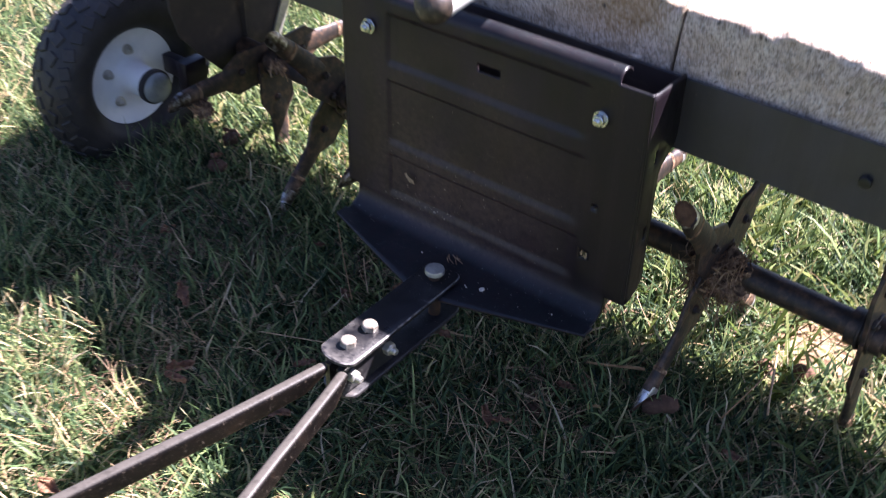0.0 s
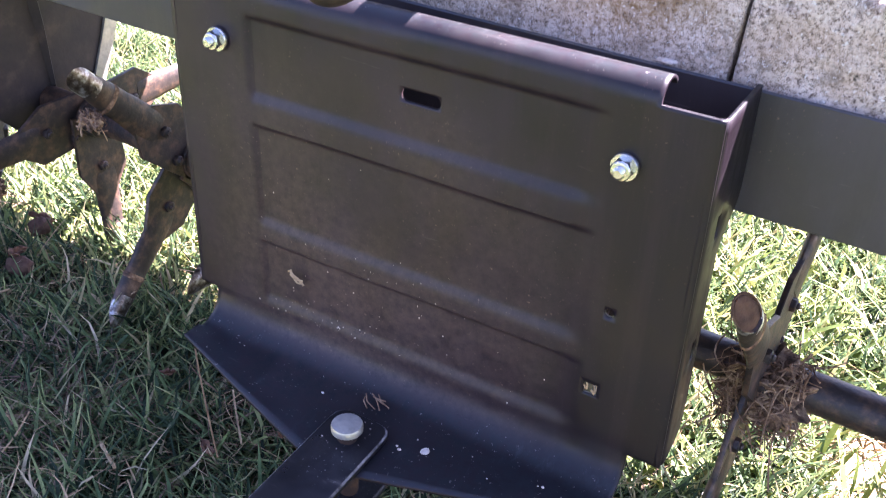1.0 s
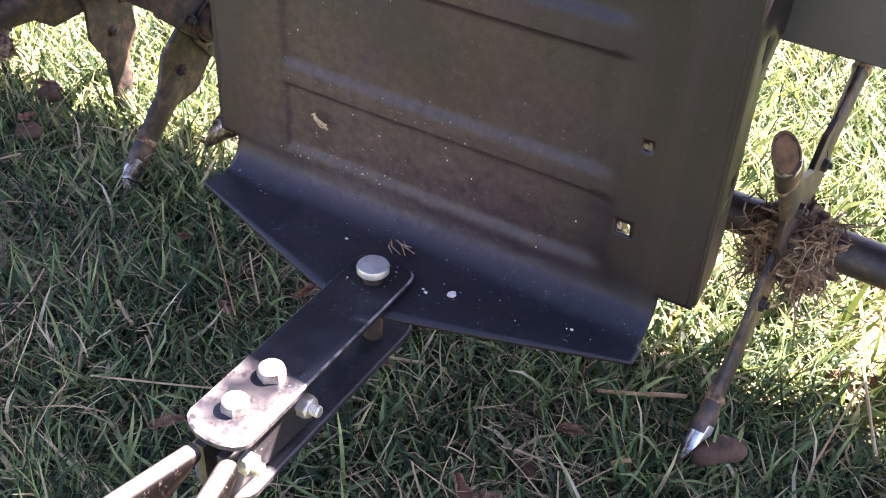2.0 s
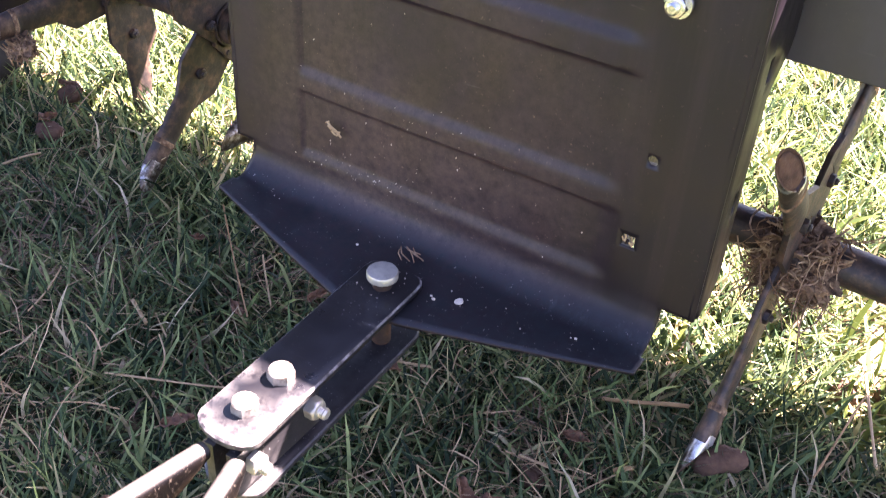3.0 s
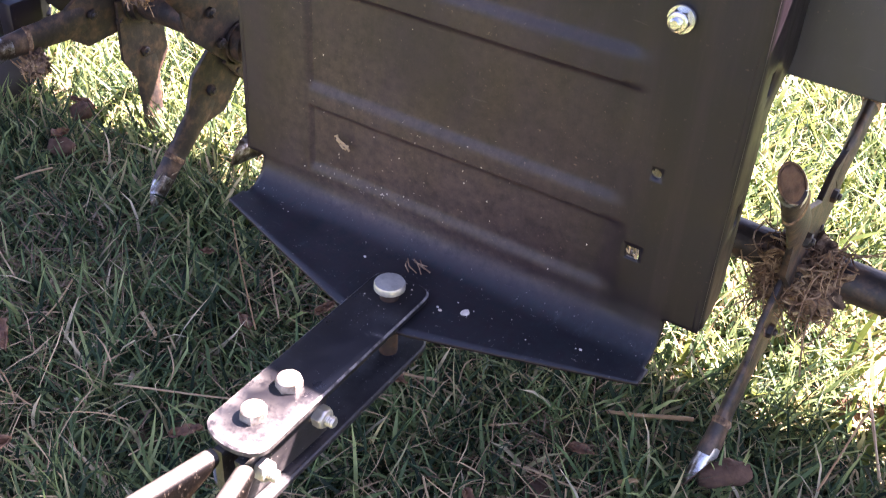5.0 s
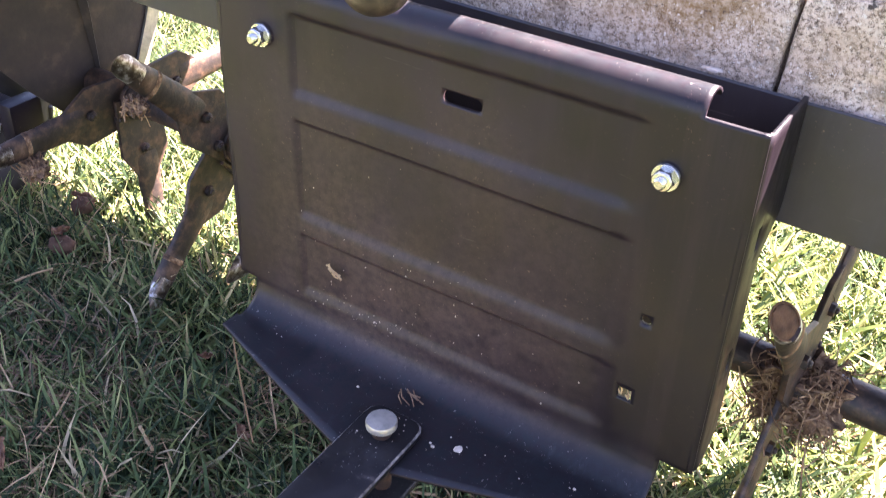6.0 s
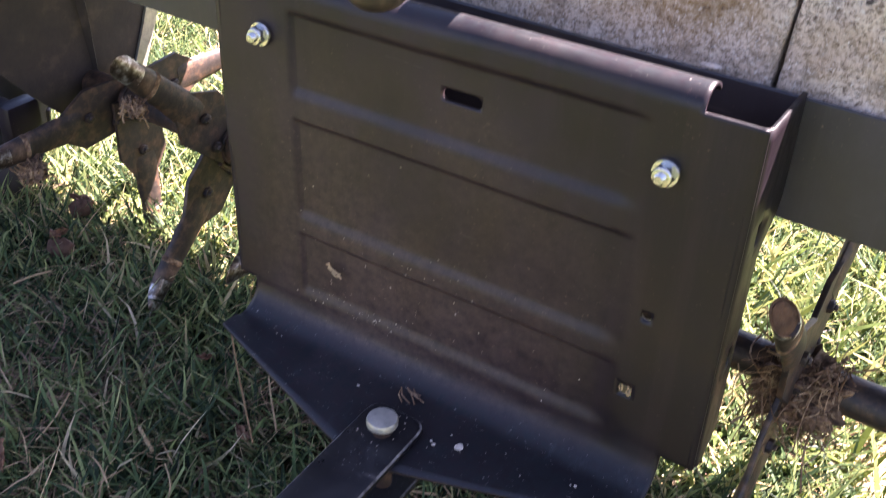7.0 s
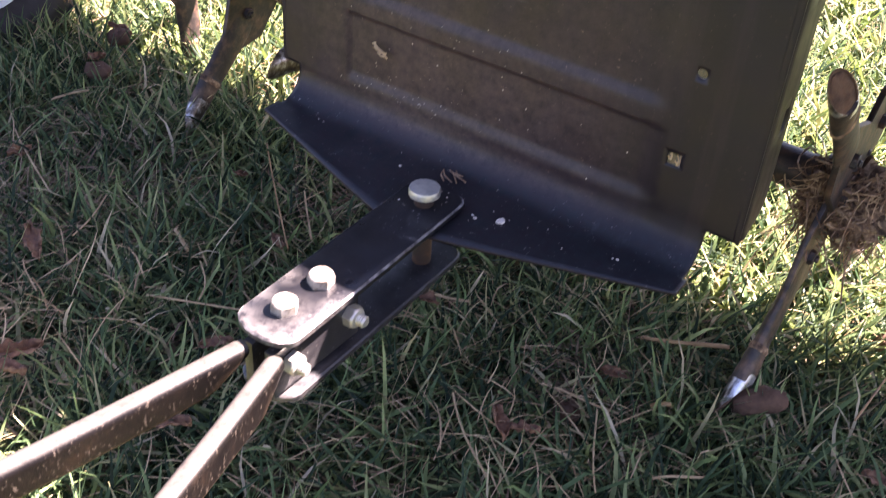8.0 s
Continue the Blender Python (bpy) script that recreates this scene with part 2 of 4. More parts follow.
def bar_paint():
    """Dark brown-black bar paint, chipped to pale primer in small flecks, its top dusty and painted pale for the sun on
    it.
    """
    m, nt, b = material("worn_bar_paint", 0.40, 0, 0.16)
    patch, fleck, grain = tex(nt, 30, 5, 0.7), tex(nt, 520, 4, 0.65, stretch=(1.0, 1.0, 0.45)), tex(nt, 110, 6, 0.75)
    c = ramp(nt, patch.outputs["Fac"], [(0.36, (0.0022, 0.0018, 0.0018)), (0.56, (0.0050, 0.0038, 0.0032)), (0.74, (0.016, 0.010, 0.0065))]).outputs["Color"]
    spread = ramp(nt, grain.outputs["Fac"], [(0.44, grey(0.0)), (0.60, grey(1.0))])
    chips = ramp(nt, fleck.outputs["Fac"], [(0.575, grey(0.0)), (0.63, grey(0.9))])
    c = mixed(nt, math_node(nt, "MULTIPLY", chips.outputs["Color"], spread.outputs["Color"]), c, (0.070, 0.056, 0.043))
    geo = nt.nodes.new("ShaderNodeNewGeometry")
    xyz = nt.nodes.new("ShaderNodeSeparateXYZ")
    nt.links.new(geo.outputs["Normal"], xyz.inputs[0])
    # upward faces paler: sunlight on the bar tops put into the colour
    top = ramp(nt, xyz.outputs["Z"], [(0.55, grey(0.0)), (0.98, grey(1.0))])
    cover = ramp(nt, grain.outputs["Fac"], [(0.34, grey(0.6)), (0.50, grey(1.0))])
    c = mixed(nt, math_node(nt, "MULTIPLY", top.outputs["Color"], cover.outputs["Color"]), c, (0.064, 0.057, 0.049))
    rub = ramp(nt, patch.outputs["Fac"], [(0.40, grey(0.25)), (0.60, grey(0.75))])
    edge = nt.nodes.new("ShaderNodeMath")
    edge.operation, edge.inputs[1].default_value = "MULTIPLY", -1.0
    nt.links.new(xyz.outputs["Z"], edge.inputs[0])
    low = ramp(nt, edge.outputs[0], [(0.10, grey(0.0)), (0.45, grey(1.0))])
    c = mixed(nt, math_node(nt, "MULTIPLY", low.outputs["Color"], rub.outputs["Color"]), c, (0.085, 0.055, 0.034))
    nt.links.new(c, b.inputs["Base Color"])
    bump(nt, b, fleck.outputs["Fac"], 0.4, 0.0005)
    return m


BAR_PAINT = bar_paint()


def concrete():
    m, nt, b = material("weathered_concrete", 0.92, 0, 0.2)
    big, mid, fine, pits = tex(nt, 13, 6), tex(nt, 48, 8, 0.72), tex(nt, 330, 9, 0.85), tex(nt, 110, 4, 0.6)
    grit = tex(nt, 900, kind="ShaderNodeTexVoronoi")
    tone = nt.nodes.new("ShaderNodeSeparateColor")
    nt.links.new(grit.outputs["Color"], tone.inputs[0])
    sand = ramp(nt, tone.outputs[0], [(0.0, (0.10, 0.072, 0.055)), (0.22, (0.50, 0.38, 0.29)), (0.60, (0.73, 0.57, 0.45)), (0.85, (0.84, 0.72, 0.61)), (1.0, (0.90, 0.82, 0.74))]).outputs["Color"]
    paste = ramp(nt, fine.outputs["Fac"], [(0.42, (0.10, 0.068, 0.052)), (0.455, (0.48, 0.36, 0.27)), (0.495, (0.77, 0.61, 0.475)), (0.55, (0.93, 0.82, 0.71))]).outputs["Color"]
    c = mixed(nt, ramp(nt, mid.outputs["Fac"], [(0.40, grey(0.6)), (0.58, grey(0.95))]).outputs["Color"], sand, paste)
    blot = ramp(nt, tex(nt, 30, 7, 0.7).outputs["Fac"], [(0.46, grey(0.0)), (0.62, grey(0.5))])
    c = mixed(nt, blot.outputs["Color"], c, mixed(nt, fine.outputs["Fac"], (0.30, 0.195, 0.12), (0.92, 0.70, 0.50)))
    stain = ramp(nt, big.outputs["Fac"], [(0.48, grey(0.0)), (0.66, grey(0.45))])
    c = mixed(nt, stain.outputs["Color"], c, (0.42, 0.28, 0.17))
    lime = ramp(nt, mid.outputs["Fac"], [(0.58, grey(0.0)), (0.68, grey(0.6))])
    c = mixed(nt, lime.outputs["Color"], c, (0.86, 0.77, 0.68))
    murk = ramp(nt, mid.outputs["Fac"], [(0.36, grey(0.65)), (0.46, grey(0.0))])
    c = mixed(nt, murk.outputs["Color"], c, (0.16, 0.115, 0.085))
    for at, radius, amount in (((0.120, 0.065, 0.478), 0.045, 0.8), ((0.085, 0.065, 0.470), 0.050, 0.6), ((-0.03, 0.065, 0.475), 0.04, 0.5)):
        rust = ramp(nt, fine.outputs["Fac"], [(0.38, grey(amount)), (0.62, grey(amount * 0.35))])
        c = mixed(nt, math_node(nt, "MULTIPLY", spot(nt, at, radius), rust.outputs["Color"]), c, (0.34, 0.20, 0.085))
    pepper = ramp(nt, tex(nt, 480, 4, 0.7).outputs["Fac"], [(0.58, grey(0.0)), (0.63, grey(0.85))])
    c = mixed(nt, pepper.outputs["Color"], c, (0.13, 0.085, 0.062))
    salt = ramp(nt, tex(nt, 400, 3, 0.6).outputs["Fac"], [(0.62, grey(0.0)), (0.66, grey(0.8))])
    c = mixed(nt, salt.outputs["Color"], c, (0.93, 0.87, 0.80))
    hole = ramp(nt, pits.outputs["Fac"], [(0.30, grey(0.9)), (0.35, grey(0.0))])
    c = mixed(nt, hole.outputs["Color"], c, (0.045, 0.034, 0.030))
    nt.links.new(c, b.inputs["Base Color"])
    bump(nt, b, math_node(nt, "ADD", fine.outputs["Fac"], math_node(nt, "ADD", mid.outputs["Fac"], math_node(nt, "MULTIPLY", tone.outputs[0], 0.5))), 1.0, 0.0025)
    return m


def blades(name, stops, through_light=0.35):
    """Leaf blades: each blade takes its own tone."""
    m, nt, b = material(name, 0.50, 0, 0.25)
    geo = nt.nodes.new("ShaderNodeNewGeometry")
    c = ramp(nt, geo.outputs["Random Per Island"], stops)
    streak = tex(nt, 60, 3)
    tone = ramp(nt, streak.outputs["Fac"], [(0.3, grey(0.7)), (0.7, grey(1.15))])
    mm = nt.nodes.new("ShaderNodeMix")
    mm.data_type, mm.blend_type = "RGBA", "MULTIPLY"
    mm.inputs[0].default_value = 1.0
    nt.links.new(c.outputs["Color"], mm.inputs[6])
    nt.links.new(tone.outputs["Color"], mm.inputs[7])
    nt.links.new(mm.outputs[2], b.inputs["Base Color"])
    tr = nt.nodes.new("ShaderNodeBsdfTranslucent")
    nt.links.new(mm.outputs[2], tr.inputs["Color"])
    mix = nt.nodes.new("ShaderNodeMixShader")
    mix.inputs[0].default_value = through_light
    nt.links.new(b.outputs[0], mix.inputs[1])
    nt.links.new(tr.outputs[0], mix.inputs[2])
    nt.links.new(mix.outputs[0], nt.nodes["Material Output"].inputs["Surface"])
    return m


def soil():
    m, nt, b = material("soil", 0.95, 0, 0.2)
    a, f = tex(nt, 7, 6), tex(nt, 90, 6)
    c = ramp(nt, f.outputs["Fac"], [(0.3, (0.016, 0.011, 0.008)), (0.5, (0.050, 0.034, 0.022)), (0.7, (0.17, 0.12, 0.075))])
    far = ramp(nt, a.outputs["Fac"], [(0.35, (0.05, 0.085, 0.025)), (0.7, (0.11, 0.13, 0.045))])
    thatch = ramp(nt, a.outputs["Fac"], [(0.40, grey(0.05)), (0.62, grey(0.35))])
    near = mixed(nt, thatch.outputs["Color"], c.outputs["Color"], far.outputs["Color"])
    mow = tex(nt, 24, 8, 0.75)
    lawn = ramp(nt, mow.outputs["Fac"], [(0.32, (0.016, 0.026, 0.009)), (0.55, (0.034, 0.050, 0.017)), (0.72, (0.075, 0.085, 0.032))])
    here = spot(nt, (-0.2, 0.2, 0.0), 2.2)
    crust = ramp(nt, f.outputs["Fac"], [(0.34, (0.12, 0.070, 0.040)), (0.50, (0.27, 0.17, 0.10)), (0.66, (0.45, 0.31, 0.20))]).outputs["Color"]
    for at, radius in (((0.303, 0.318, 0.0), 0.105), ((0.52, 0.42, 0.0), 0.12)):
        near = mixed(nt, math_node(nt, "MULTIPLY", spot(nt, at, radius), 0.92), near, crust)
    nt.links.new(mixed(nt, here, lawn.outputs["Color"], near), b.inputs["Base Color"])
    bump(nt, b, f.outputs["Fac"], 0.8, 0.004)
    return m


CONCRETE = concrete()
SOIL = soil()
# grass behind: sunlight on it put into a yellower tone and wider blades
SUNLIT_GRASS = blades("sunlit_grass_blade", [(0.0, (0.055, 0.092, 0.024)), (0.5, (0.120, 0.162, 0.036)), (0.85, (0.21, 0.235, 0.062)), (1.0, (0.34, 0.295, 0.13))], 0.45)
GRASS = blades("grass_blade", [(0.0, (0.014, 0.028, 0.015)), (0.32, (0.058, 0.102, 0.045)), (0.62, (0.165, 0.238, 0.090)), (0.84, (0.31, 0.358, 0.138)), (0.94, (0.42, 0.35, 0.19)), (1.0, (0.66, 0.55, 0.37))], 0.45)


# ---- mesh helpers ----
def mesh_from(name, bm, mat, smooth=None):
    me = bpy.data.meshes.new(name)
    bm.normal_update()
    bm.to_mesh(me)
    bm.free()
    if mat:
        me.materials.append(mat)
    if smooth is not None:
        for p in me.polygons:
            p.use_smooth = True
        me.set_sharp_from_angle(angle=radians(smooth))
    return me


def part(name, bm, mat, parent, label="", at=None, smooth=35):
    ob = new(name, mesh_from(name, bm, mat, smooth))
    ob.parent = parent
    if at is not None:
        ob.matrix_basis = at
    return tagged(ob, label)


def share(name, me, parent, at, label=""):
    ob = new(name, me)
    ob.parent = parent
    ob.matrix_basis = at
    return tagged(ob, label)


def box(bm, x0, x1, y0, y1, z0, z1, bevel=0.0, seg=2):
    g = bmesh.ops.create_cube(bm, size=1.0, matrix=Matrix.Translation(((x0 + x1) / 2, (y0 + y1) / 2, (z0 + z1) / 2)) @ Matrix.Diagonal((x1 - x0, y1 - y0, z1 - z0, 1)))
    if bevel:
        es = {e for v in g["verts"] for e in v.link_edges}
        bmesh.ops.bevel(bm, geom=list(es), offset=bevel, segments=seg, affect="EDGES", profile=0.5)
    return bm


def rings(bm, loops, cap0=True, cap1=True):
    """Skin a row of closed loops of equal length."""
    made = [[bm.verts.new(p) for p in lp] for lp in loops]
    n = len(made[0])
    for a, b in zip(made, made[1:]):
        for i in range(n):
            j = (i + 1) % n
            bm.faces.new((a[i], a[j], b[j], b[i]))
    if cap0:
        bm.faces.new(made[0][::-1])
    if cap1:
        bm.faces.new(made[-1])
    return bm


def circle(r, z, n=24, sx=1.0, sy=1.0, phase=0.0):
    return [(r * sx * math.cos(2 * math.pi * (i + phase) / n), r * sy * math.sin(2 * math.pi * (i + phase) / n), z) for i in range(n)]


def lathe(profile, n=24, m=None, sx=1.0, sy=1.0, phase=0.0):
    bm = bmesh.new()
    rings(bm, [circle(r, z, n, sx, sy, phase) for r, z in profile])
    if m is not None:
        bmesh.ops.transform(bm, matrix=m, verts=bm.verts)
    return bm


def tube_path(points, r, n=16, taper=None):
    """A round tube along a row of points."""
    bm = bmesh.new()
    pts = [Vector(p) for p in points]
    loops, side = [], None
    for i, p in enumerate(pts):
        d = (pts[min(i + 1, len(pts) - 1)] - pts[max(i - 1, 0)]).normalized()
        if side is None:
            side = d.cross(Vector((0.13, 0.2, 0.97))).normalized()
        side = (side - d * side.dot(d)).normalized()
        up = d.cross(side)
        rr = taper[i] if taper else r
        loops.append([p + rr * (math.cos(2 * math.pi * k / n) * side + math.sin(2 * math.pi * k / n) * up) for k in range(n)])
    rings(bm, loops)
    return bm


def hexagon_head(af, h, flange=0.0, shank=0.0, shank_r=0.0):
    """A hex head or nut along +z from z = 0: optional flange below, thread end above."""
    bm = bmesh.new()
    r = af / math.sqrt(3)
    z = 0.0
    if flange:
        rings(bm, [circle(flange, 0, 24), circle(flange, 0.0016, 24), circle(flange * 0.93, 0.0026, 24)])
        z = 0.0022
    dome = [[(min(1.0, 0.97 * math.cos(math.pi / 6) / math.cos((a + math.pi / 6) % (math.pi / 3) - math.pi / 6) + 0.03) * r * q * math.cos(a), min(1.0, 0.97 * math.cos(math.pi / 6) / math.cos((a + math.pi / 6) % (math.pi / 3) - math.pi / 6) + 0.03) * r * q * math.sin(a), zz) for a in [2 * math.pi * k / 24 for k in range(24)]] for q, zz in ((1, z), (1, z + h * 0.62))]
    dome += [circle(r * 0.90, z + h * 0.82, 24), circle(r * 0.80, z + h * 0.94, 24), circle(r * 0.60, z + h, 24)]
    rings(bm, dome)
    if shank:
        s = shank_r
        loops, k = [], 0
        zz = z + h - 0.001
        while zz < z + h + shank:
            loops.append(circle(s if k % 2 else s * 0.88, zz, 14))
            zz += 0.0007
            k += 1
        loops.append(circle(s * 0.7, zz, 14))
        rings(bm, loops)
    return bm


def along(d, p=(0, 0, 0), turn=0.0):
    """A matrix that carries +z to the way d, standing at p."""
    return Matrix.Translation(p) @ Vector(d).to_track_quat("Z", "Y").to_matrix().to_4x4() @ Matrix.Rotation(radians(turn), 4, "Z")


def sm(a, b, v):
    t = min(1.0, max(0.0, (v - a) / (b - a)))
    return t * t * (3 - 2 * t)


# ---- ground and lawn ----
def ground_height(x, y):
    near = 1.0 / (1.0 + 0.05 * (x * x + y * y))
    return near * (0.010 * noise.noise((x * 3.1, y * 3.1, 0.3)) + 0.006 * noise.noise((x * 11, y * 11, 1.7))) - 0.004


def axis_steps(lo, hi, fine, far):
    out = list(np.arange(lo, hi + 1e-6, fine))
    s, step = hi, fine
    while s < far:
        step *= 1.35
        s += step
        out.append(s)
    s, step = lo, fine
    while s > -far:
        step *= 1.35
        s -= step
        out.insert(0, s)
    return out


def build_ground():
    xs, ys = axis_steps(-1.6, 1.2, 0.02, 900), axis_steps(-1.2, 1.8, 0.02, 900)
    verts = [(x, y, ground_height(x, y)) for y in ys for x in xs]
    w = len(xs)
    faces = [(j * w + i, j * w + i + 1, (j + 1) * w + i + 1, (j + 1) * w + i) for j in range(len(ys) - 1) for i in range(w - 1)]
    me = bpy.data.meshes.new("ground")
    me.from_pydata(verts, [], faces)
    for p in me.polygons:
        p.use_smooth = True
    me.materials.append(SOIL)
    tagged(new("ground", me), "brown soil and thatch under a mown lawn", "ground", kind="structure")


BARE = [(0.303, 0.318, 0.085), (0.52, 0.42, 0.12), (-0.05, 0.75, 0.10), (-0.36, 0.28, 0.06)]   # worn spots: x, y, radius


def blade_field(name, count, region, length, width, lean, seed, mat, label, thin=0.0, lie=0.0, feather=0.25):
    """Bent tapering blades scattered on the ground, joined as one sheet of stuff."""
    rng = np.random.default_rng(seed)
    x0, x1, y0, y1 = region
    P = np.stack([rng.uniform(x0, x1, count), rng.uniform(y0, y1, count)], 1)
    rim = np.minimum(np.minimum(P[:, 0] - x0, x1 - P[:, 0]), np.minimum(P[:, 1] - y0, y1 - P[:, 1]))
    keep = rng.uniform(0, 1, count) < rim / feather
    for bx, by, br in BARE:
        d = np.hypot(P[:, 0] - bx, P[:, 1] - by) / br
        keep &= rng.uniform(0, 1, count) < np.clip((d - 0.35) / 0.8, 0.02, 1)
    clump = np.array([noise.noise((x * 9, y * 9, seed * 1.3)) for x, y in P])
    keep &= rng.uniform(-0.75, 0.25, count) < clump + thin
    P, clump = P[keep], clump[keep]
    n = len(P)
    gz = np.array([ground_height(x, y) for x, y in P])
    L = rng.uniform(*length, n) * (1 + 0.35 * clump)
    W = rng.uniform(*width, n)
    heading = rng.uniform(0, 2 * np.pi, n) + 0.8 * np.array([noise.noise((x * 4, y * 4, 9.1)) for x, y in P])
    tilt = np.radians(rng.uniform(*lean, n))
    curl = np.radians(rng.uniform(0, 68, n))
    seg = 4
    veer = rng.normal(0, 0.15, n)
    twist = heading + np.pi / 2 + rng.normal(0, 0.6, n)
    s = np.stack([np.cos(twist), np.sin(twist)], 1)
    pts = np.zeros((n, seg + 1, 3))
    cur = np.concatenate([P, gz[:, None] - 0.003 + lie * rng.uniform(0, 1, n)[:, None]], 1)
    pts[:, 0] = cur
    for k in range(seg):
        way = heading + veer * k * k / 2
        d = np.stack([np.cos(way), np.sin(way)], 1)
        a = tilt + curl * (k / seg) ** 1.3
        a = np.minimum(a, np.radians(100))
        step = L / seg
        cur = cur + np.stack([d[:, 0] * np.sin(a) * step, d[:, 1] * np.sin(a) * step, np.cos(a) * step], 1)
        cur[:, 2] = np.maximum(cur[:, 2], gz + 0.002)
        pts[:, k + 1] = cur
    prof = np.array([0.75, 1.0, 0.9, 0.62])
    V = np.zeros((n, 2 * seg + 1, 3))
    for k in range(seg):
        off = np.concatenate([s * (W * prof[k] / 2)[:, None], (W * 0.25 * prof[k])[:, None] * rng.normal(0, 0.5, (n, 1))], 1)
        V[:, 2 * k], V[:, 2 * k + 1] = pts[:, k] - off, pts[:, k] + off
    V[:, 2 * seg] = pts[:, seg]
    quads = np.array([(2 * k, 2 * k + 1, 2 * k + 3, 2 * k + 2) for k in range(seg - 1)])
    tri = np.array([2 * seg - 2, 2 * seg - 1, 2 * seg])
    base = (np.arange(n) * (2 * seg + 1))[:, None]
    loops = np.concatenate([(base + quads.reshape(1, -1)), base + tri[None]], 1)
    sizes = np.tile(np.array([4] * (seg - 1) + [3]), n)
    me = bpy.data.meshes.new(name)
    me.vertices.add(n * (2 * seg + 1))
    me.vertices.foreach_set("co", V.reshape(-1))
    me.loops.add(loops.size)
    me.loops.foreach_set("vertex_index", loops.reshape(-1).astype(np.int32))
    me.polygons.add(len(sizes))
    me.polygons.foreach_set("loop_start", np.concatenate([[0], np.cumsum(sizes)[:-1]]).astype(np.int32))
    me.polygons.foreach_set("use_smooth", np.ones(len(sizes), bool))
    me.update(calc_edges=True)
    me.materials.append(mat)
    tagged(new(name, me), label, "grass", kind="stuff")


build_ground()
blade_field("lawn_grass", 170000, (-1.2, 0.95, -0.80, 0.95), (0.026, 0.080), (0.0011, 0.0042), (15, 72), 3, GRASS, "short green and yellowing lawn grass, matted and tangled", thin=0.15)
blade_field("lawn_grass", 90000, (-2.9, 2.3, -2.2, 3.1), (0.04, 0.085), (0.002, 0.0048), (15, 65), 5, GRASS, "short green and yellowing lawn grass, matted and tangled", thin=0.1, feather=1.2)
blade_field("lawn_grass", 24000, (-2.5, -0.8, -0.7, 1.7), (0.04, 0.085), (0.002, 0.0045), (15, 65), 21, GRASS, "short green and yellowing lawn grass, matted and tangled", thin=0.15, feather=0.5)
blade_field("lawn_grass", 11000, (-0.85, 0.95, 0.12, 1.05), (0.045, 0.10), (0.0038, 0.0070), (25, 70), 23, SUNLIT_GRASS, "lawn grass behind the aerator, broader and yellower to paint in sunlight", thin=0.1)
blade_field("dead_grass", 14000, (-1.5, 1.1, -0.95, 0.45), (0.02, 0.075), (0.0006, 0.0015), (40, 92), 8, DRY, "pale dry dead grass stems lying in the lawn", thin=0.2, lie=0.035, feather=0.5)
blade_field("dead_grass", 14000, (-1.1, 0.75, -0.75, 0.40), (0.015, 0.045), (0.0008, 0.0020), (50, 92), 29, THATCH, "matted dry brown thatch lying on the lawn", thin=0.1, lie=0.022, feather=0.4)
for k, (area, n) in enumerate((((-0.56, -0.26, -0.19, 0.05), 1300), ((-0.34, -0.17, -0.36, -0.22), 500), ((0.02, 0.19, -0.05, 0.10), 450), ((-0.29, -0.11, 0.0, 0.15), 600))):
    blade_field("dead_grass", n, area, (0.02, 0.060), (0.0007, 0.0017), (50, 92), 31 + k, THATCH, "matted dry brown thatch lying on the lawn", thin=0.35, lie=0.034, feather=0.09)
for k, area in enumerate(((-0.06, 0.14, -0.14, 0.03), (0.10, 0.24, -0.10, 0.04), (-0.40, -0.20, -0.26, -0.10))):
    blade_field("dead_grass", 280, area, (0.020, 0.060), (0.0006, 0.0014), (45, 92), 41 + k, DRY, "pale dry dead grass stems lying in the lawn", thin=0.3, lie=0.044, feather=0.08)
blade_field("tall_grass", 1500, (0.26, 0.75, 0.36, 0.85), (0.09, 0.17), (0.002, 0.0045), (10, 55), 12, GRASS, "longer drooping grass behind the aerator", thin=0.2)


# ---- the aerator ----
aerator = tagged(new("lawn_aerator"), "black tow-behind plug aerator with spoon tines, weighed down with concrete blocks", "lawn aerator")
PLATE_W, LIP_Z, PLATE_TOP, ROLL = 0.18, 0.183, 0.434, 0.0105
TRAY_Y, TRAY_LO, TRAY_HI, TRAY_BACK, TRAY_X = 0.055, 0.3605, 0.433, 0.413, 0.62
TRAY_LEAN = pose(0, 0, 0.40, 0, 0.85, 0) @ pose(0, 0, -0.40)          # the tray hangs a little lower on one side
GAUGE = 0.0024


def lip_front(x):
    """How far the hitch lip reaches forward at x."""
    a = abs(x + 0.003)
    if a > 0.165:
        return -0.037
    return -0.092 + 0.055 * (a / 0.165) ** 1.05 if a > 0.03 else -0.092 + 0.055 * (0.03 / 0.165) ** 1.05 * (0.5 + 0.5 * (a / 0.03) ** 2)


def recess(x, z):
    """Depth of the three pressed panels of the hitch plate."""
    deep = 0.0
    for lo, hi in ((0.368, 0.422), (0.276, 0.350), (0.212, 0.262)):
        d = sm(-0.1215, -0.1165, x) * (1 - sm(0.106, 0.127, x)) * sm(lo - 0.003, lo + 0.007, z) * (1 - sm(hi - 0.001, hi + 0.003, z))
        deep = max(deep, d)
    return 0.0030 * deep


def face_y(x, z):
    return recess(x, z) - 0.0004 * math.sin(x * 31) * math.sin(z * 40)


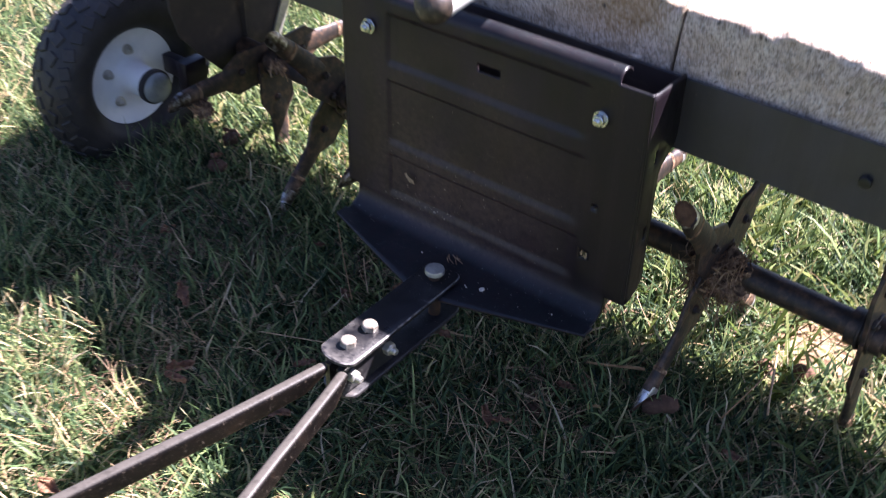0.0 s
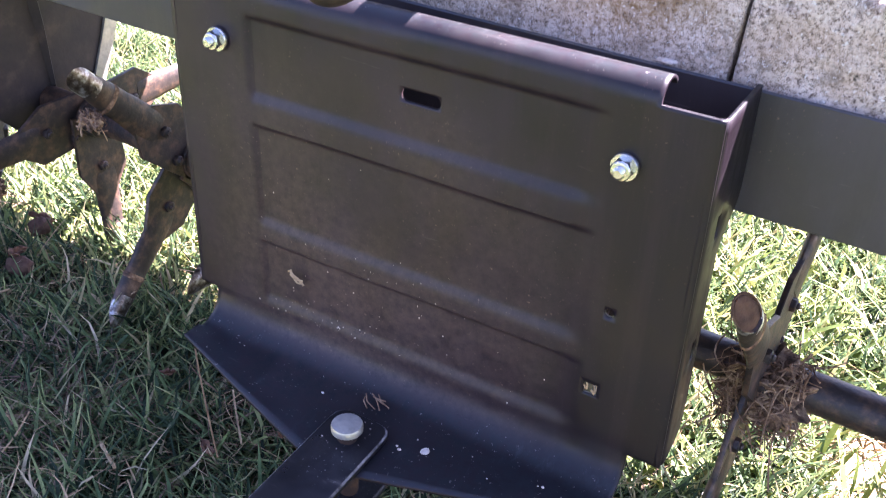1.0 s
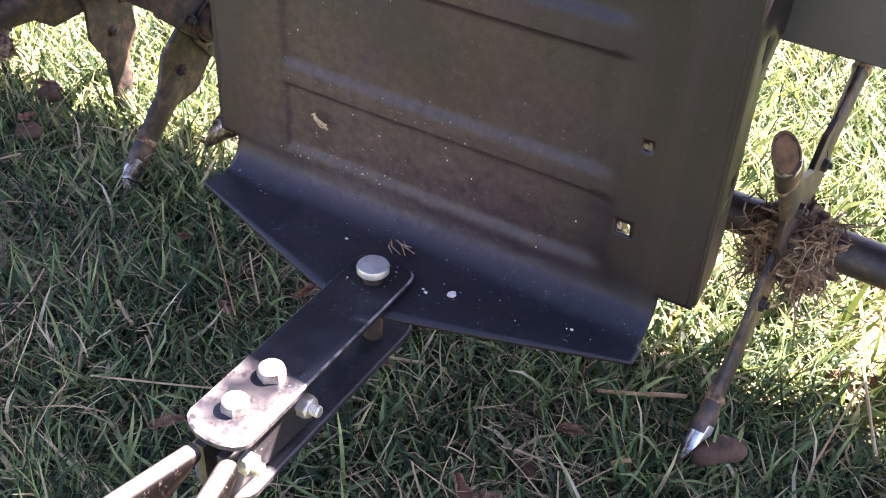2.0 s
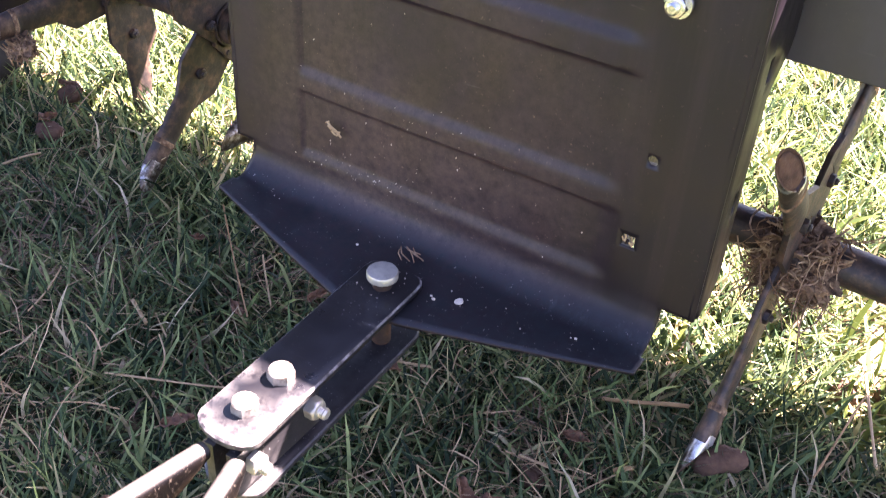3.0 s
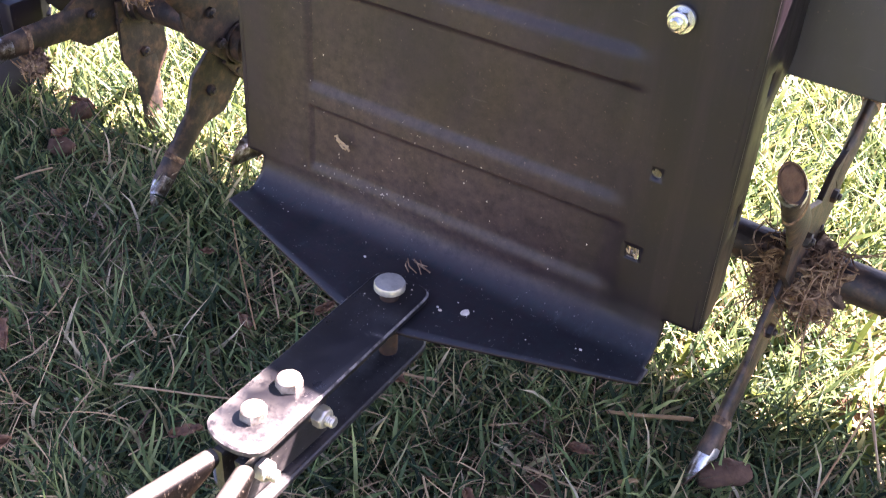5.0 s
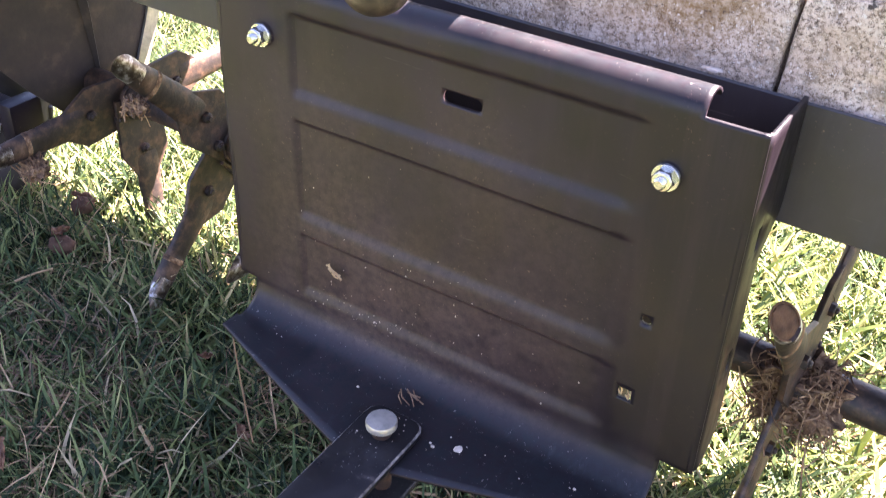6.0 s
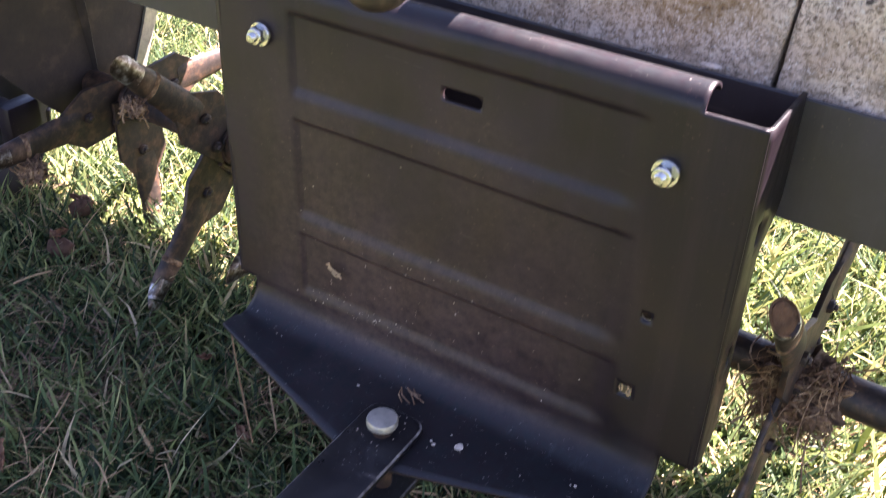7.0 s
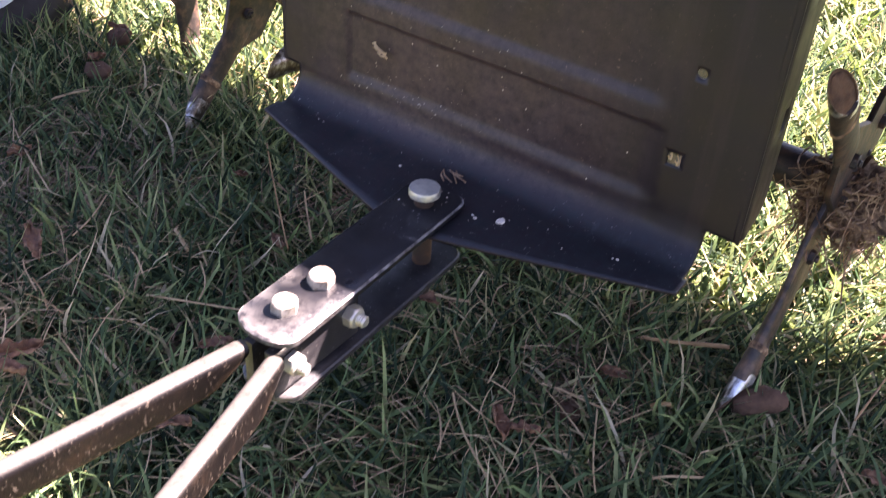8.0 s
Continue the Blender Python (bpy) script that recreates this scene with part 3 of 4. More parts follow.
def hitch_plate():
    bm = bmesh.new()
    xs = sorted(set([round(-PLATE_W + 0.36 * i / 120, 4) for i in range(121)] + [-0.1215, -0.119, -0.1165]))
    # profile from the lip's front, up the face and over the rolled top: (kind, value)
    prof = []
    for i in range(9):
        prof.append(("lip", i / 8))
    R = 0.022
    for i in range(1, 9):
        prof.append(("bend", radians(90) * i / 8))
    zs = list(np.arange(LIP_Z + R + 0.0025, PLATE_TOP - 0.0005, 0.0022))
    for z in zs:
        prof.append(("face", float(z)))
    prof.append(("face", PLATE_TOP))
    for i in range(1, 8):
        prof.append(("roll", radians(150) * i / 7))

    def place(x, kind, v):
        if kind == "lip":
            y0 = lip_front(x)
            return (x, y0 + (-R - y0) * v, LIP_Z)
        if kind == "bend":
            return (x, -R + R * math.sin(v), LIP_Z + R - R * math.cos(v))
        if kind == "face":
            return (x, face_y(x, v), v)
        return (x, ROLL - ROLL * math.cos(v), PLATE_TOP + ROLL * math.sin(v))

    # openings: middle x, middle z, half of the straight length, radius, number of sides that the outline rounds to
    holes = [(0.0065, 0.4000, 0.0092, 0.0042, "slot"), (0.1360, 0.3040, 0.0, 0.0031, "round"), (0.1307, 0.2462, 0.0, 0.0043, "square")]

    def reach(half, r, kind, a):
        """How far the outline of an opening lies from its middle in the direction a."""
        c, s = abs(math.cos(a)), abs(math.sin(a))
        if kind == "square":
            return r / max(c, s)
        if half == 0.0 or s * half / max(c, 1e-9) > r:
            return r if half == 0.0 else r / s
        return half * c + math.sqrt(max(0.0, r * r - (half * s) ** 2))

    def in_hole(x, z):
        return any(abs(x - hx) < half + r + 0.0022 and abs(z - hz) < r + 0.0022 for hx, hz, half, r, _ in holes)

    grid = {}
    for j, (kind, v) in enumerate(prof):
        for i, x in enumerate(xs):
            if kind in ("lip", "bend") and abs(x + 0.003) > 0.1665 - (0.004 if kind == "bend" else 0):
                continue
            if kind == "roll" and abs(x) > 0.1495:
                continue
            grid[i, j] = bm.verts.new(place(x, kind, v))
    for j in range(len(prof) - 1):
        for i in range(len(xs) - 1):
            c = [(i, j), (i + 1, j), (i + 1, j + 1), (i, j + 1)]
            if all(k in grid for k in c):
                x, v = (xs[i] + xs[i + 1]) / 2, (prof[j][1] + prof[j + 1][1]) / 2
                if prof[j][0] == "face" and prof[j + 1][0] == "face" and in_hole(x, v):
                    continue
                bm.faces.new([grid[k] for k in c])
    # draw the ragged rim of each opening in to its true outline
    for hx, hz, half, r, kind in holes:
        near = lambda v: abs(v.co.x - hx) < half + r + 0.009 and abs(v.co.z - hz) < r + 0.009
        rim = [e for e in bm.edges if e.is_boundary and near(e.verts[0]) and near(e.verts[1])]
        bmesh.ops.subdivide_edges(bm, edges=rim, cuts=3)
        rim = [e for e in bm.edges if e.is_boundary and near(e.verts[0]) and near(e.verts[1])]
        inner = {}
        for v in {v for e in rim for v in e.verts}:
            a = math.atan2(v.co.z - hz, v.co.x - hx)
            q = reach(half, r, kind, a)
            x, z = hx + q * math.cos(a), hz + q * math.sin(a)
            inner[v] = bm.verts.new((x, face_y(x, z), z))
        for e in rim:
            a, b = e.verts
            bm.faces.new((a, b, inner[b], inner[a]))
    # side flanges, folded back to the tray
    for sg in (-1, 1):
        lo, hi = LIP_Z + 0.026, PLATE_TOP
        col, n = [], 30
        for k in range(n + 1):
            z = lo + (hi - lo) * k / n
            back = 0.006 + 0.022 * min(1.0, ((z - lo) / 0.016)) ** 0.5 + (TRAY_Y - 0.029) * sm(0.345, 0.372, z)
            row = []
            for q in range(6):
                a = radians(90) * q / 5
                r = 0.004
                row.append((sg * (PLATE_W - r + r * math.sin(a)), r - r * math.cos(a) , z))
            row += [(sg * PLATE_W, min(back, y), z) for y in (0.015, 0.021)] + [(sg * PLATE_W, back, z)]
            col.append([bm.verts.new(p) for p in row])
        for k, (a, b) in enumerate(zip(col, col[1:])):
            for q in range(len(a) - 1):
                if q == 6 and k in (9, 10, 20, 21):
                    continue          # two slots
                if (a[q].co - a[q + 1].co).length > 1e-6 or (b[q].co - b[q + 1].co).length > 1e-6:
                    bm.faces.new((a[q], a[q + 1], b[q + 1], b[q]))
    bmesh.ops.recalc_face_normals(bm, faces=bm.faces)
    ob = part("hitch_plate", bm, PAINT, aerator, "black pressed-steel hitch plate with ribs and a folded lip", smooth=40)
    mod = ob.modifiers.new("gauge", "SOLIDIFY")
    mod.thickness, mod.offset = GAUGE, 0.0
    return ob


plate = hitch_plate()
NUT = mesh_from("flange_nut", hexagon_head(0.0110, 0.0060, flange=0.0081, shank=0.003, shank_r=0.0034), ZINC, 30)
for bx, bz in ((-0.1410, 0.4045), (0.1335, 0.3968)):
    share("flange_nut", NUT, plate, along((0, -1, 0), (bx, -0.0018, bz), 12 if bx < 0 else 25), "shiny zinc flange nut on a bolt end")


def tray():
    bm = bmesh.new()
    box(bm, -TRAY_X, TRAY_X, TRAY_Y, TRAY_Y + GAUGE, TRAY_LO, TRAY_HI, 0.001, 1)
    front = part("tray_front", bm, TRAY_PAINT, aerator, "dark painted front wall of the weight tray", smooth=30)
    bm = bmesh.new()
    box(bm, -TRAY_X, TRAY_X, TRAY_BACK - GAUGE, TRAY_BACK, TRAY_LO, TRAY_HI, 0.001, 1)
    part("tray_back", bm, TRAY_PAINT, aerator)
    bm = bmesh.new()
    box(bm, -TRAY_X + GAUGE, TRAY_X - GAUGE, TRAY_Y + GAUGE, TRAY_BACK - GAUGE, 0.402, 0.405, 0, 1)
    part("tray_floor", bm, TRAY_PAINT, aerator)
    for sg in (-1, 1):
        bm = bmesh.new()
        a, b = sorted((sg * TRAY_X, sg * (TRAY_X - GAUGE)))
        box(bm, a, b, TRAY_Y + GAUGE, TRAY_BACK - GAUGE, TRAY_LO, TRAY_HI, 0.001, 1)
        part("tray_end", bm, TRAY_PAINT, aerator)
    stud = hexagon_head(0.010, 0.005)
    me = mesh_from("tray_bolt", stud, STRAP_PAINT, 30)
    share("tray_bolt", me, front, along((0, -1, 0), (0.349, TRAY_Y, 0.398)), "small black bolt head")
    for ob in aerator.children:
        if ob.name.startswith("tray_"):
            ob.matrix_basis = TRAY_LEAN


tray()
bm = bmesh.new()
bmesh.ops.create_icosphere(bm, subdivisions=3, radius=0.0075)
for v in bm.verts:
    n = v.co.normalized()
    v.co = Vector((v.co.x * 1.0, v.co.y * 0.4, v.co.z * 0.26)) * (0.75 + 0.3 * noise.noise(n * 2.1) + 0.2 * noise.noise(n * 6.0))
ob = new("concrete_chip", mesh_from("concrete_chip", bm, GRIT, 60))
ob.matrix_basis = pose(0.128, TRAY_Y + 0.0022, TRAY_HI + 0.0004, 0, 1, 2)
tagged(ob, "pale chip of concrete lying on the tray's edge", "chip")


def strap(z0, z1, y_near, y_far, x_near, x_far, name, label, worn=True):
    """A flat bar with a rounded near end and clipped far corners."""
    bm = bmesh.new()
    w = 0.0212
    out = [(-w, y_near + 0.012)]
    for k in range(1, 8):
        a = math.pi * k / 8
        out.append((-w * math.cos(a), y_near + 0.012 - 0.012 * math.sin(a)))
    out += [(w, y_near + 0.012)]
    out += [(w - 0.012 + 0.012 * math.sin(radians(a)) ** 0.8, y_far - 0.012 + 0.012 * max(0.0, math.cos(radians(a))) ** 0.8) for a in (90, 65, 45, 25, 0)]
    out += [(-w + 0.012 - 0.012 * math.sin(radians(a)) ** 0.8, y_far - 0.012 + 0.012 * max(0.0, math.cos(radians(a))) ** 0.8) for a in (0, 25, 45, 65, 90)]
    out = [(x + x_near + (x_far - x_near) * (y - y_near) / (y_far - y_near), y) for x, y in out]
    e = 0.0012
    cy = (y_near + y_far) / 2
    shrink = lambda s: [(x - s * max(-1.0, min(1.0, x / w)), y + (s if y < cy else -s)) for x, y in out]
    loops = [[(x, y, z0) for x, y in shrink(e)], [(x, y, z0 + e) for x, y in out], [(x, y, z1 - e) for x, y in out], [(x, y, z1) for x, y in shrink(e)]]
    rings(bm, loops)
    bmesh.ops.recalc_face_normals(bm, faces=bm.faces)
    for f in bm.faces:
        if worn and z1 - e < f.calc_center_median().z < z1 - 1e-5:
            f.material_index = 1
    ob = part(name, bm, STRAP_PAINT, aerator, label, smooth=40)
    ob.data.materials.append(EDGE)
    return ob


upper = strap(0.1850, 0.1905, -0.222, -0.043, 0.0028, -0.0025, "upper_strap", "black flat hitch strap, end scuffed and painted pale as sunlit")
lower = strap(0.1400, 0.1455, -0.219, -0.040, -0.0005, -0.0045, "lower_strap", "black flat hitch strap beneath, dusty", False)

HEAD = mesh_from("bolt_head", hexagon_head(0.0140, 0.0072), HEAD_ZINC, 25)
for by, tw in ((-0.167, 8), (-0.197, 31)):
    share("bolt", HEAD, upper, along((0, 0, 1), (0.0015, by, 0.1905), tw), "zinc hex bolt head")
SIDE_NUT = mesh_from("side_nut", hexagon_head(0.0122, 0.0075, shank=0.005, shank_r=0.0038), DULL_ZINC, 30)

bm = lathe([(0.0064, 0.120), (0.0064, 0.1980)], 20, Matrix.Translation((-0.001, -0.066, 0)))
pin = part("hitch_pin", bm, PIN_RUST, upper, "rusty hitch pin with a bright round head", smooth=40)
bm = lathe([(0.0090, 0.1972), (0.0102, 0.1979), (0.0103, 0.2012), (0.0097, 0.2026), (0.004, 0.2031)], 28, Matrix.Translation((-0.001, -0.066, 0)))
part("pin_head", bm, DULL_ZINC, pin, "bright zinc pin head", smooth=40)


def tongue_bar(sg):
    """One arm of the drawbar: a rounded bar standing on edge, cut slantwise at its head, running out and forward."""
    way = Vector((sg * (0.222 if sg < 0 else 0.262), -1.0, -0.004)).normalized()
    side = Vector((-way.y, way.x, 0)).normalized()
    head = Vector((-0.0020, -0.2195, 0.1710)) if sg < 0 else Vector((0.0150, -0.2175, 0.1710))
    h, w, r = 0.0116, 0.0062, 0.0050
    sec = []
    for cx, cz, a0 in ((w - r, h - r, 0), (-w + r, h - r, 90), (-w + r, -h + r, 180), (w - r, -h + r, 270)):
        for k in range(7):
            a = radians(a0 + 90 * k / 6)
            sec.append((cx + r * math.cos(a), cz + r * math.sin(a)))
    bm = bmesh.new()
    loops = []
    for s in (0.004, 0.008, 0.02, 0.06, 0.12, 0.2, 0.3, 0.42, 0.55):
        # the cut leans forward towards the lower edge; the arms are not quite straight
        lean = 0.036 * max(0.0, 1 - s / 0.06)
        wob = side * 0.0012 * math.sin(s * 21 + sg)
        loops.append([head + way * (s + lean * max(0.0, 0.5 - b / (2 * h)) ** 2) + wob + side * a * (0.92 if s == 0.004 else 1.0) + Vector((0, 0, b * (0.96 if s == 0.004 else 1.0))) for a, b in sec])
    rings(bm, loops)
    bmesh.ops.recalc_face_normals(bm, faces=bm.faces)
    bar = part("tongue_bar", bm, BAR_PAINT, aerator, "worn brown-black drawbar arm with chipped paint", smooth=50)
    # flat tab by which the arm is bolted between the straps
    bm = bmesh.new()
    x = -0.0040 if sg < 0 else 0.0115
    rings(bm, [[(x - 0.003, y, z), (x + 0.003, y, z), (x + 0.003, y, z + 0.031), (x - 0.003, y, z + 0.031)] for y, z in ((-0.150, 0.149), (-0.19, 0.149), (-0.221, 0.149))])
    bmesh.ops.recalc_face_normals(bm, faces=bm.faces)
    part("bar_tab", bm, STRAP_PAINT, bar, "black flat tab bolted between the straps", smooth=30)
    return bar


bars = [tongue_bar(-1), tongue_bar(1)]
for y, x in ((-0.158, 0.0145), (-0.2085, 0.0150)):
    share("side_nut", SIDE_NUT, bars[1], along((1, 0, 0), (x, y, 0.168), 10 if y > -0.18 else 35), "zinc nut on a thread end")


# tine stars on the axle
AXLE_Y, AXLE_Z = 0.19, 0.157          # at x = 0.2; the axle runs a little askew
AXLE_WAY = Vector((1, -0.026, -0.012)).normalized()
bm = lathe([(0.0145, -0.62), (0.0155, -0.618), (0.0155, 0.618), (0.0145, 0.62)], 20, along(AXLE_WAY, (0, AXLE_Y + 0.2 * 0.026, AXLE_Z + 0.2 * 0.012)))
part("axle", bm, TINE, aerator, "dark rusty round axle", smooth=40)


def tine_meshes():
    bm = bmesh.new()
    # angular bolted root plate, then a round tube with a crust of mud for a collar
    out = [(-0.026, -0.006), (0.030, -0.006), (0.033, 0.056), (0.0135, 0.088), (-0.0135, 0.088), (-0.032, 0.064)]
    rings(bm, [[(-0.0022, y * 0.98, z) for y, z in out], [(-0.0016, y, z) for y, z in out], [(0.0016, y, z) for y, z in out], [(0.0022, y * 0.98, z) for y, z in out]])
    shape = ((0.062, 0.0030, 0.0185), (0.075, 0.0044, 0.0172), (0.090, 0.0051, 0.0162), (0.110, 0.0054, 0.0150), (0.1258, 0.0055, 0.0138),
             (0.1268, 0.0074, 0.0148), (0.1300, 0.0074, 0.0148), (0.1315, 0.0064, 0.0135), (0.145, 0.0078, 0.0126), (0.1545, 0.0080, 0.0118))
    loops = []
    for z in [0.062 + 0.0925 * i / 36 for i in range(37)]:
        sx, sy = (float(np.interp(z, [q[0] for q in shape], [q[c] for q in shape])) for c in (1, 2))
        loops.append([])
        for k in range(20):
            ca, sa = math.cos(2 * math.pi * k / 20), math.sin(2 * math.pi * k / 20)
            mud = 1 + 0.05 * noise.noise((ca * 2.2, sa * 2.2, z * 110)) + 0.07 * max(0.0, noise.noise((ca * 1.1, sa * 1.1, z * 40 + 3)))
            loops[-1].append((sx * ca * mud, sy * sa * mud, z))
    rings(bm, loops)
    bmesh.ops.recalc_face_normals(bm, faces=bm.faces)
    stretch = Matrix.Diagonal((1.0, 0.97, 1.05, 1))
    bmesh.ops.transform(bm, matrix=stretch, verts=bm.verts)
    for f in bm.faces:
        if 0.1325 < f.calc_center_median().z < 0.1375:
            f.material_index = 1          # a band of dried mud and roots
    shank = mesh_from("tine", bm, TINE, 40)
    shank.materials.append(CLUMP)
    bm = bmesh.new()
    # spoon: the tube's end cut slantwise, packed with soil
    cut = lambda k, s: 0.168 - 0.0150 * s * math.cos(2 * math.pi * k / 20) + 0.003 * s * math.sin(2 * math.pi * k / 20)
    ring = lambda r, zf: [(r * 0.78 * math.cos(2 * math.pi * k / 20), r * 1.14 * math.sin(2 * math.pi * k / 20), zf(k)) for k in range(20)]
    rings(bm, [ring(0.0102, lambda k: 0.1475), ring(0.0103, lambda k: cut(k, 0.8) - 0.003), ring(0.0097, lambda k: cut(k, 1)), ring(0.0086, lambda k: cut(k, 1)), ring(0.0085, lambda k: cut(k, 1) - 0.003)], True, False)
    n0 = len(bm.faces)
    rings(bm, [ring(0.0086, lambda k: cut(k, 1) - 0.0028), ring(0.0072, lambda k: cut(k, 0.85) - 0.0002 + 0.0016 * math.sin(k * 2.1)), ring(0.0045, lambda k: cut(k, 0.5) + 0.0012 + 0.0016 * math.sin(k * 1.3 + 1)), ring(0.0016, lambda k: cut(k, 0.2) + 0.0006)], False, True)
    bm.faces.ensure_lookup_table()
    for f in bm.faces[n0 - 40:]:
        f.material_index = 1
    bmesh.ops.transform(bm, matrix=stretch, verts=bm.verts)
    tip = mesh_from("spoon_tip", bm, TIP, 50)
    tip.materials.append(PLUG)
    nut = mesh_from("tine_nut", hexagon_head(0.0100, 0.0045, shank=0.0022, shank_r=0.0030), TINE, 30)
    bm = bmesh.new()
    for x0, x1 in ((-0.0076, -0.0040), (0.0040, 0.0076)):
        lp = lambda x, s: [(x, s * 0.023 * math.cos(radians(a)), s * 0.023 * math.sin(radians(a))) for a in range(0, 360, 15)]
        rings(bm, [lp(x0, 0.98), lp(x0 + 0.0006, 1), lp(x1 - 0.0006, 1), lp(x1, 0.98)])
    rings(bm, [[(x, 0.0205 * math.cos(2 * math.pi * k / 20), 0.0205 * math.sin(2 * math.pi * k / 20)) for k in range(20)] for x in (-0.019, 0.019)])
    bmesh.ops.recalc_face_normals(bm, faces=bm.faces)
    hub = mesh_from("tine_star", bm, TINE, 30)
    return shank, tip, nut, hub


SHANK, SPOON, TNUT, HUB = tine_meshes()


def tine_star(x, first, left_out=()):
    hub = share("tine_star", HUB, aerator, pose(x, AXLE_Y + (0.2 - x) * 0.026, AXLE_Z + (0.2 - x) * 0.012, 0, 0, -1.5) @ pose(0, 0, 0, first), "muddy star of bolted spoon tines")
    for k in range(4):
        if k in left_out:
            continue
        m = pose(0.0026 if k % 2 else -0.0026, 0, 0, 90 * k - 90, 0, 0)
        share("tine", SHANK, hub, m)
        share("spoon_tip", SPOON, hub, m @ Matrix.Rotation(math.pi if x < -0.1 else 0.0, 4, "Z"), "worn bright steel spoon tip")
        for y, z, tw in ((-0.015, 0.026, 20), (0.002, 0.058, 5)):
            share("tine_nut", TNUT, hub, m @ along((1, 0, 0), (0.0022, y, z), tw))


# two stars leave out a tine to fit the camera's view
for x, first, left_out in ((0.197, 43, ()), (0.366, 8, (2,)), (0.055, 3, ()), (-0.213, 84, ()), (-0.385, 45, ()), (-0.535, 1, (1,))):
    tine_star(x, first, left_out)


# ---- transport wheel ----
def wheel():
    C = Vector((-0.742, 0.093, 0.122))
    R0, R1 = 0.076, 0.143
    bm = bmesh.new()
    n = 72
    prof = []
    for k in range(20):
        a = 2 * math.pi * k / 20
        ca, sa = math.cos(a), math.sin(a)
        prof.append((0.044 * math.copysign(abs(sa) ** 0.8, sa), (R0 + R1) / 2 - 0.003 + 0.034 * math.copysign(abs(ca) ** 0.75, ca)))
    loops = [[(x, r * math.cos(2 * math.pi * i / n), r * math.sin(2 * math.pi * i / n)) for x, r in prof] for i in range(n + 1)]
    made = [[bm.verts.new(p) for p in lp] for lp in loops[:-1]]
    for i in range(n):
        a, b = made[i], made[(i + 1) % n]
        for k in range(20):
            j = (k + 1) % 20
            bm.faces.new((a[k], a[j], b[j], b[k]))
    bmesh.ops.recalc_face_normals(bm, faces=bm.faces)
    tyre = part("wheel", bm, RUBBER, aerator, "black pneumatic tyre with block tread on a white steel rim", Matrix.Translation(C), 60)
    # tread blocks in four staggered rows
    bm = bmesh.new()
    for row, (x, r, tip) in enumerate(((-0.034, 0.1292, -40), (-0.012, 0.1380, -8), (0.012, 0.1380, 8), (0.034, 0.1292, 40))):
        for i in range(30):
            a = 2 * math.pi * (i + 0.5 * (row % 2)) / 30
            g = bmesh.new()
            box(g, -0.0085, 0.0085, -0.0095, 0.0095, -0.004, 0.0042, 0.0014, 1)
            m = Matrix.Rotation(a, 4, "X") @ Matrix.Translation((x, 0, r)) @ Matrix.Rotation(radians(tip), 4, "Y") @ Matrix.Rotation(radians(20 if row % 2 else -20), 4, "Z")
            bmesh.ops.transform(g, matrix=m, verts=g.verts)
            tmp = bpy.data.meshes.new("t")
            g.to_mesh(tmp)
            g.free()
            bm.from_mesh(tmp)
            bpy.data.meshes.remove(tmp)
    tagged(part("tread", bm, RUBBER, tyre, smooth=30), kind="stuff")
    face = 0.014
    bm = lathe([(0.030, face - 0.018), (0.0735, face - 0.016), (0.0765, face + 0.004), (0.0745, face + 0.007), (0.066, face + 0.0045), (0.058, face + 0.001), (0.034, face), (0.028, face + 0.004), (0.0240, face + 0.012), (0.0235, face + 0.056), (0.012, face + 0.057)], 40, along((1, 0, 0)))
    rim = part("rim", bm, RIM, tyre, "white painted steel rim with hub", smooth=40)
    bm = lathe([(0.0238, -0.003), (0.0262, -0.002), (0.0264, 0.004), (0.0262, 0.0075), (0.0240, 0.0085)], 30, along((1, 0, 0), (face + 0.054, 0, 0)))
    part("hub_ring", bm, RUBBER, rim, "dark ring round the hub cap", smooth=50)
    bm = lathe([(0.0236, 0.006), (0.0236, 0.010), (0.0225, 0.014), (0.0180, 0.0175), (0.010, 0.0195), (0.002, 0.020)], 30, along((1, 0, 0), (face + 0.054, 0, 0)))
    part("hub_cap", bm, HUB_CAP, rim, "grey smooth domed hub cap", smooth=50)
    nut = mesh_from("rim_bolt", hexagon_head(0.0115, 0.006, flange=0.008, shank=0.004, shank_r=0.0034), DULL_ZINC, 30)
    for turn in (90, 158, 229, 305):
        a = radians(turn)
        share("rim_bolt", nut, rim, along((1, 0, 0), (face + 0.001, 0.043 * math.cos(a), 0.043 * math.sin(a))))
    # arm between the wheel and the tray's end bracket
    bm = bmesh.new()
    box(bm, -0.630, -0.608, 0.106, 0.146, 0.124, 0.172, 0.004, 2)
    box(bm, -0.690, -0.628, 0.126, 0.142, 0.128, 0.158, 0.003, 2)
    part("wheel_arm", bm, PAINT, aerator, "dark steel wheel arm", smooth=40)


wheel()


def end_bracket():
    bm = bmesh.new()
    out = [(0.178, 0.132), (0.129, 0.184), (0.101, 0.218), (0.090, 0.260), (0.090, 0.401), (0.405, 0.401), (0.405, 0.355), (0.346, 0.30), (0.308, 0.210), (0.280, 0.150), (0.22, 0.130)]
    rings(bm, [[(x, y, z) for y, z in out] for x in (-0.604, -0.600)])
    bmesh.ops.recalc_face_normals(bm, faces=bm.faces)
    part("end_bracket", bm, RUST, aerator, "brown rusty steel end bracket", smooth=30)


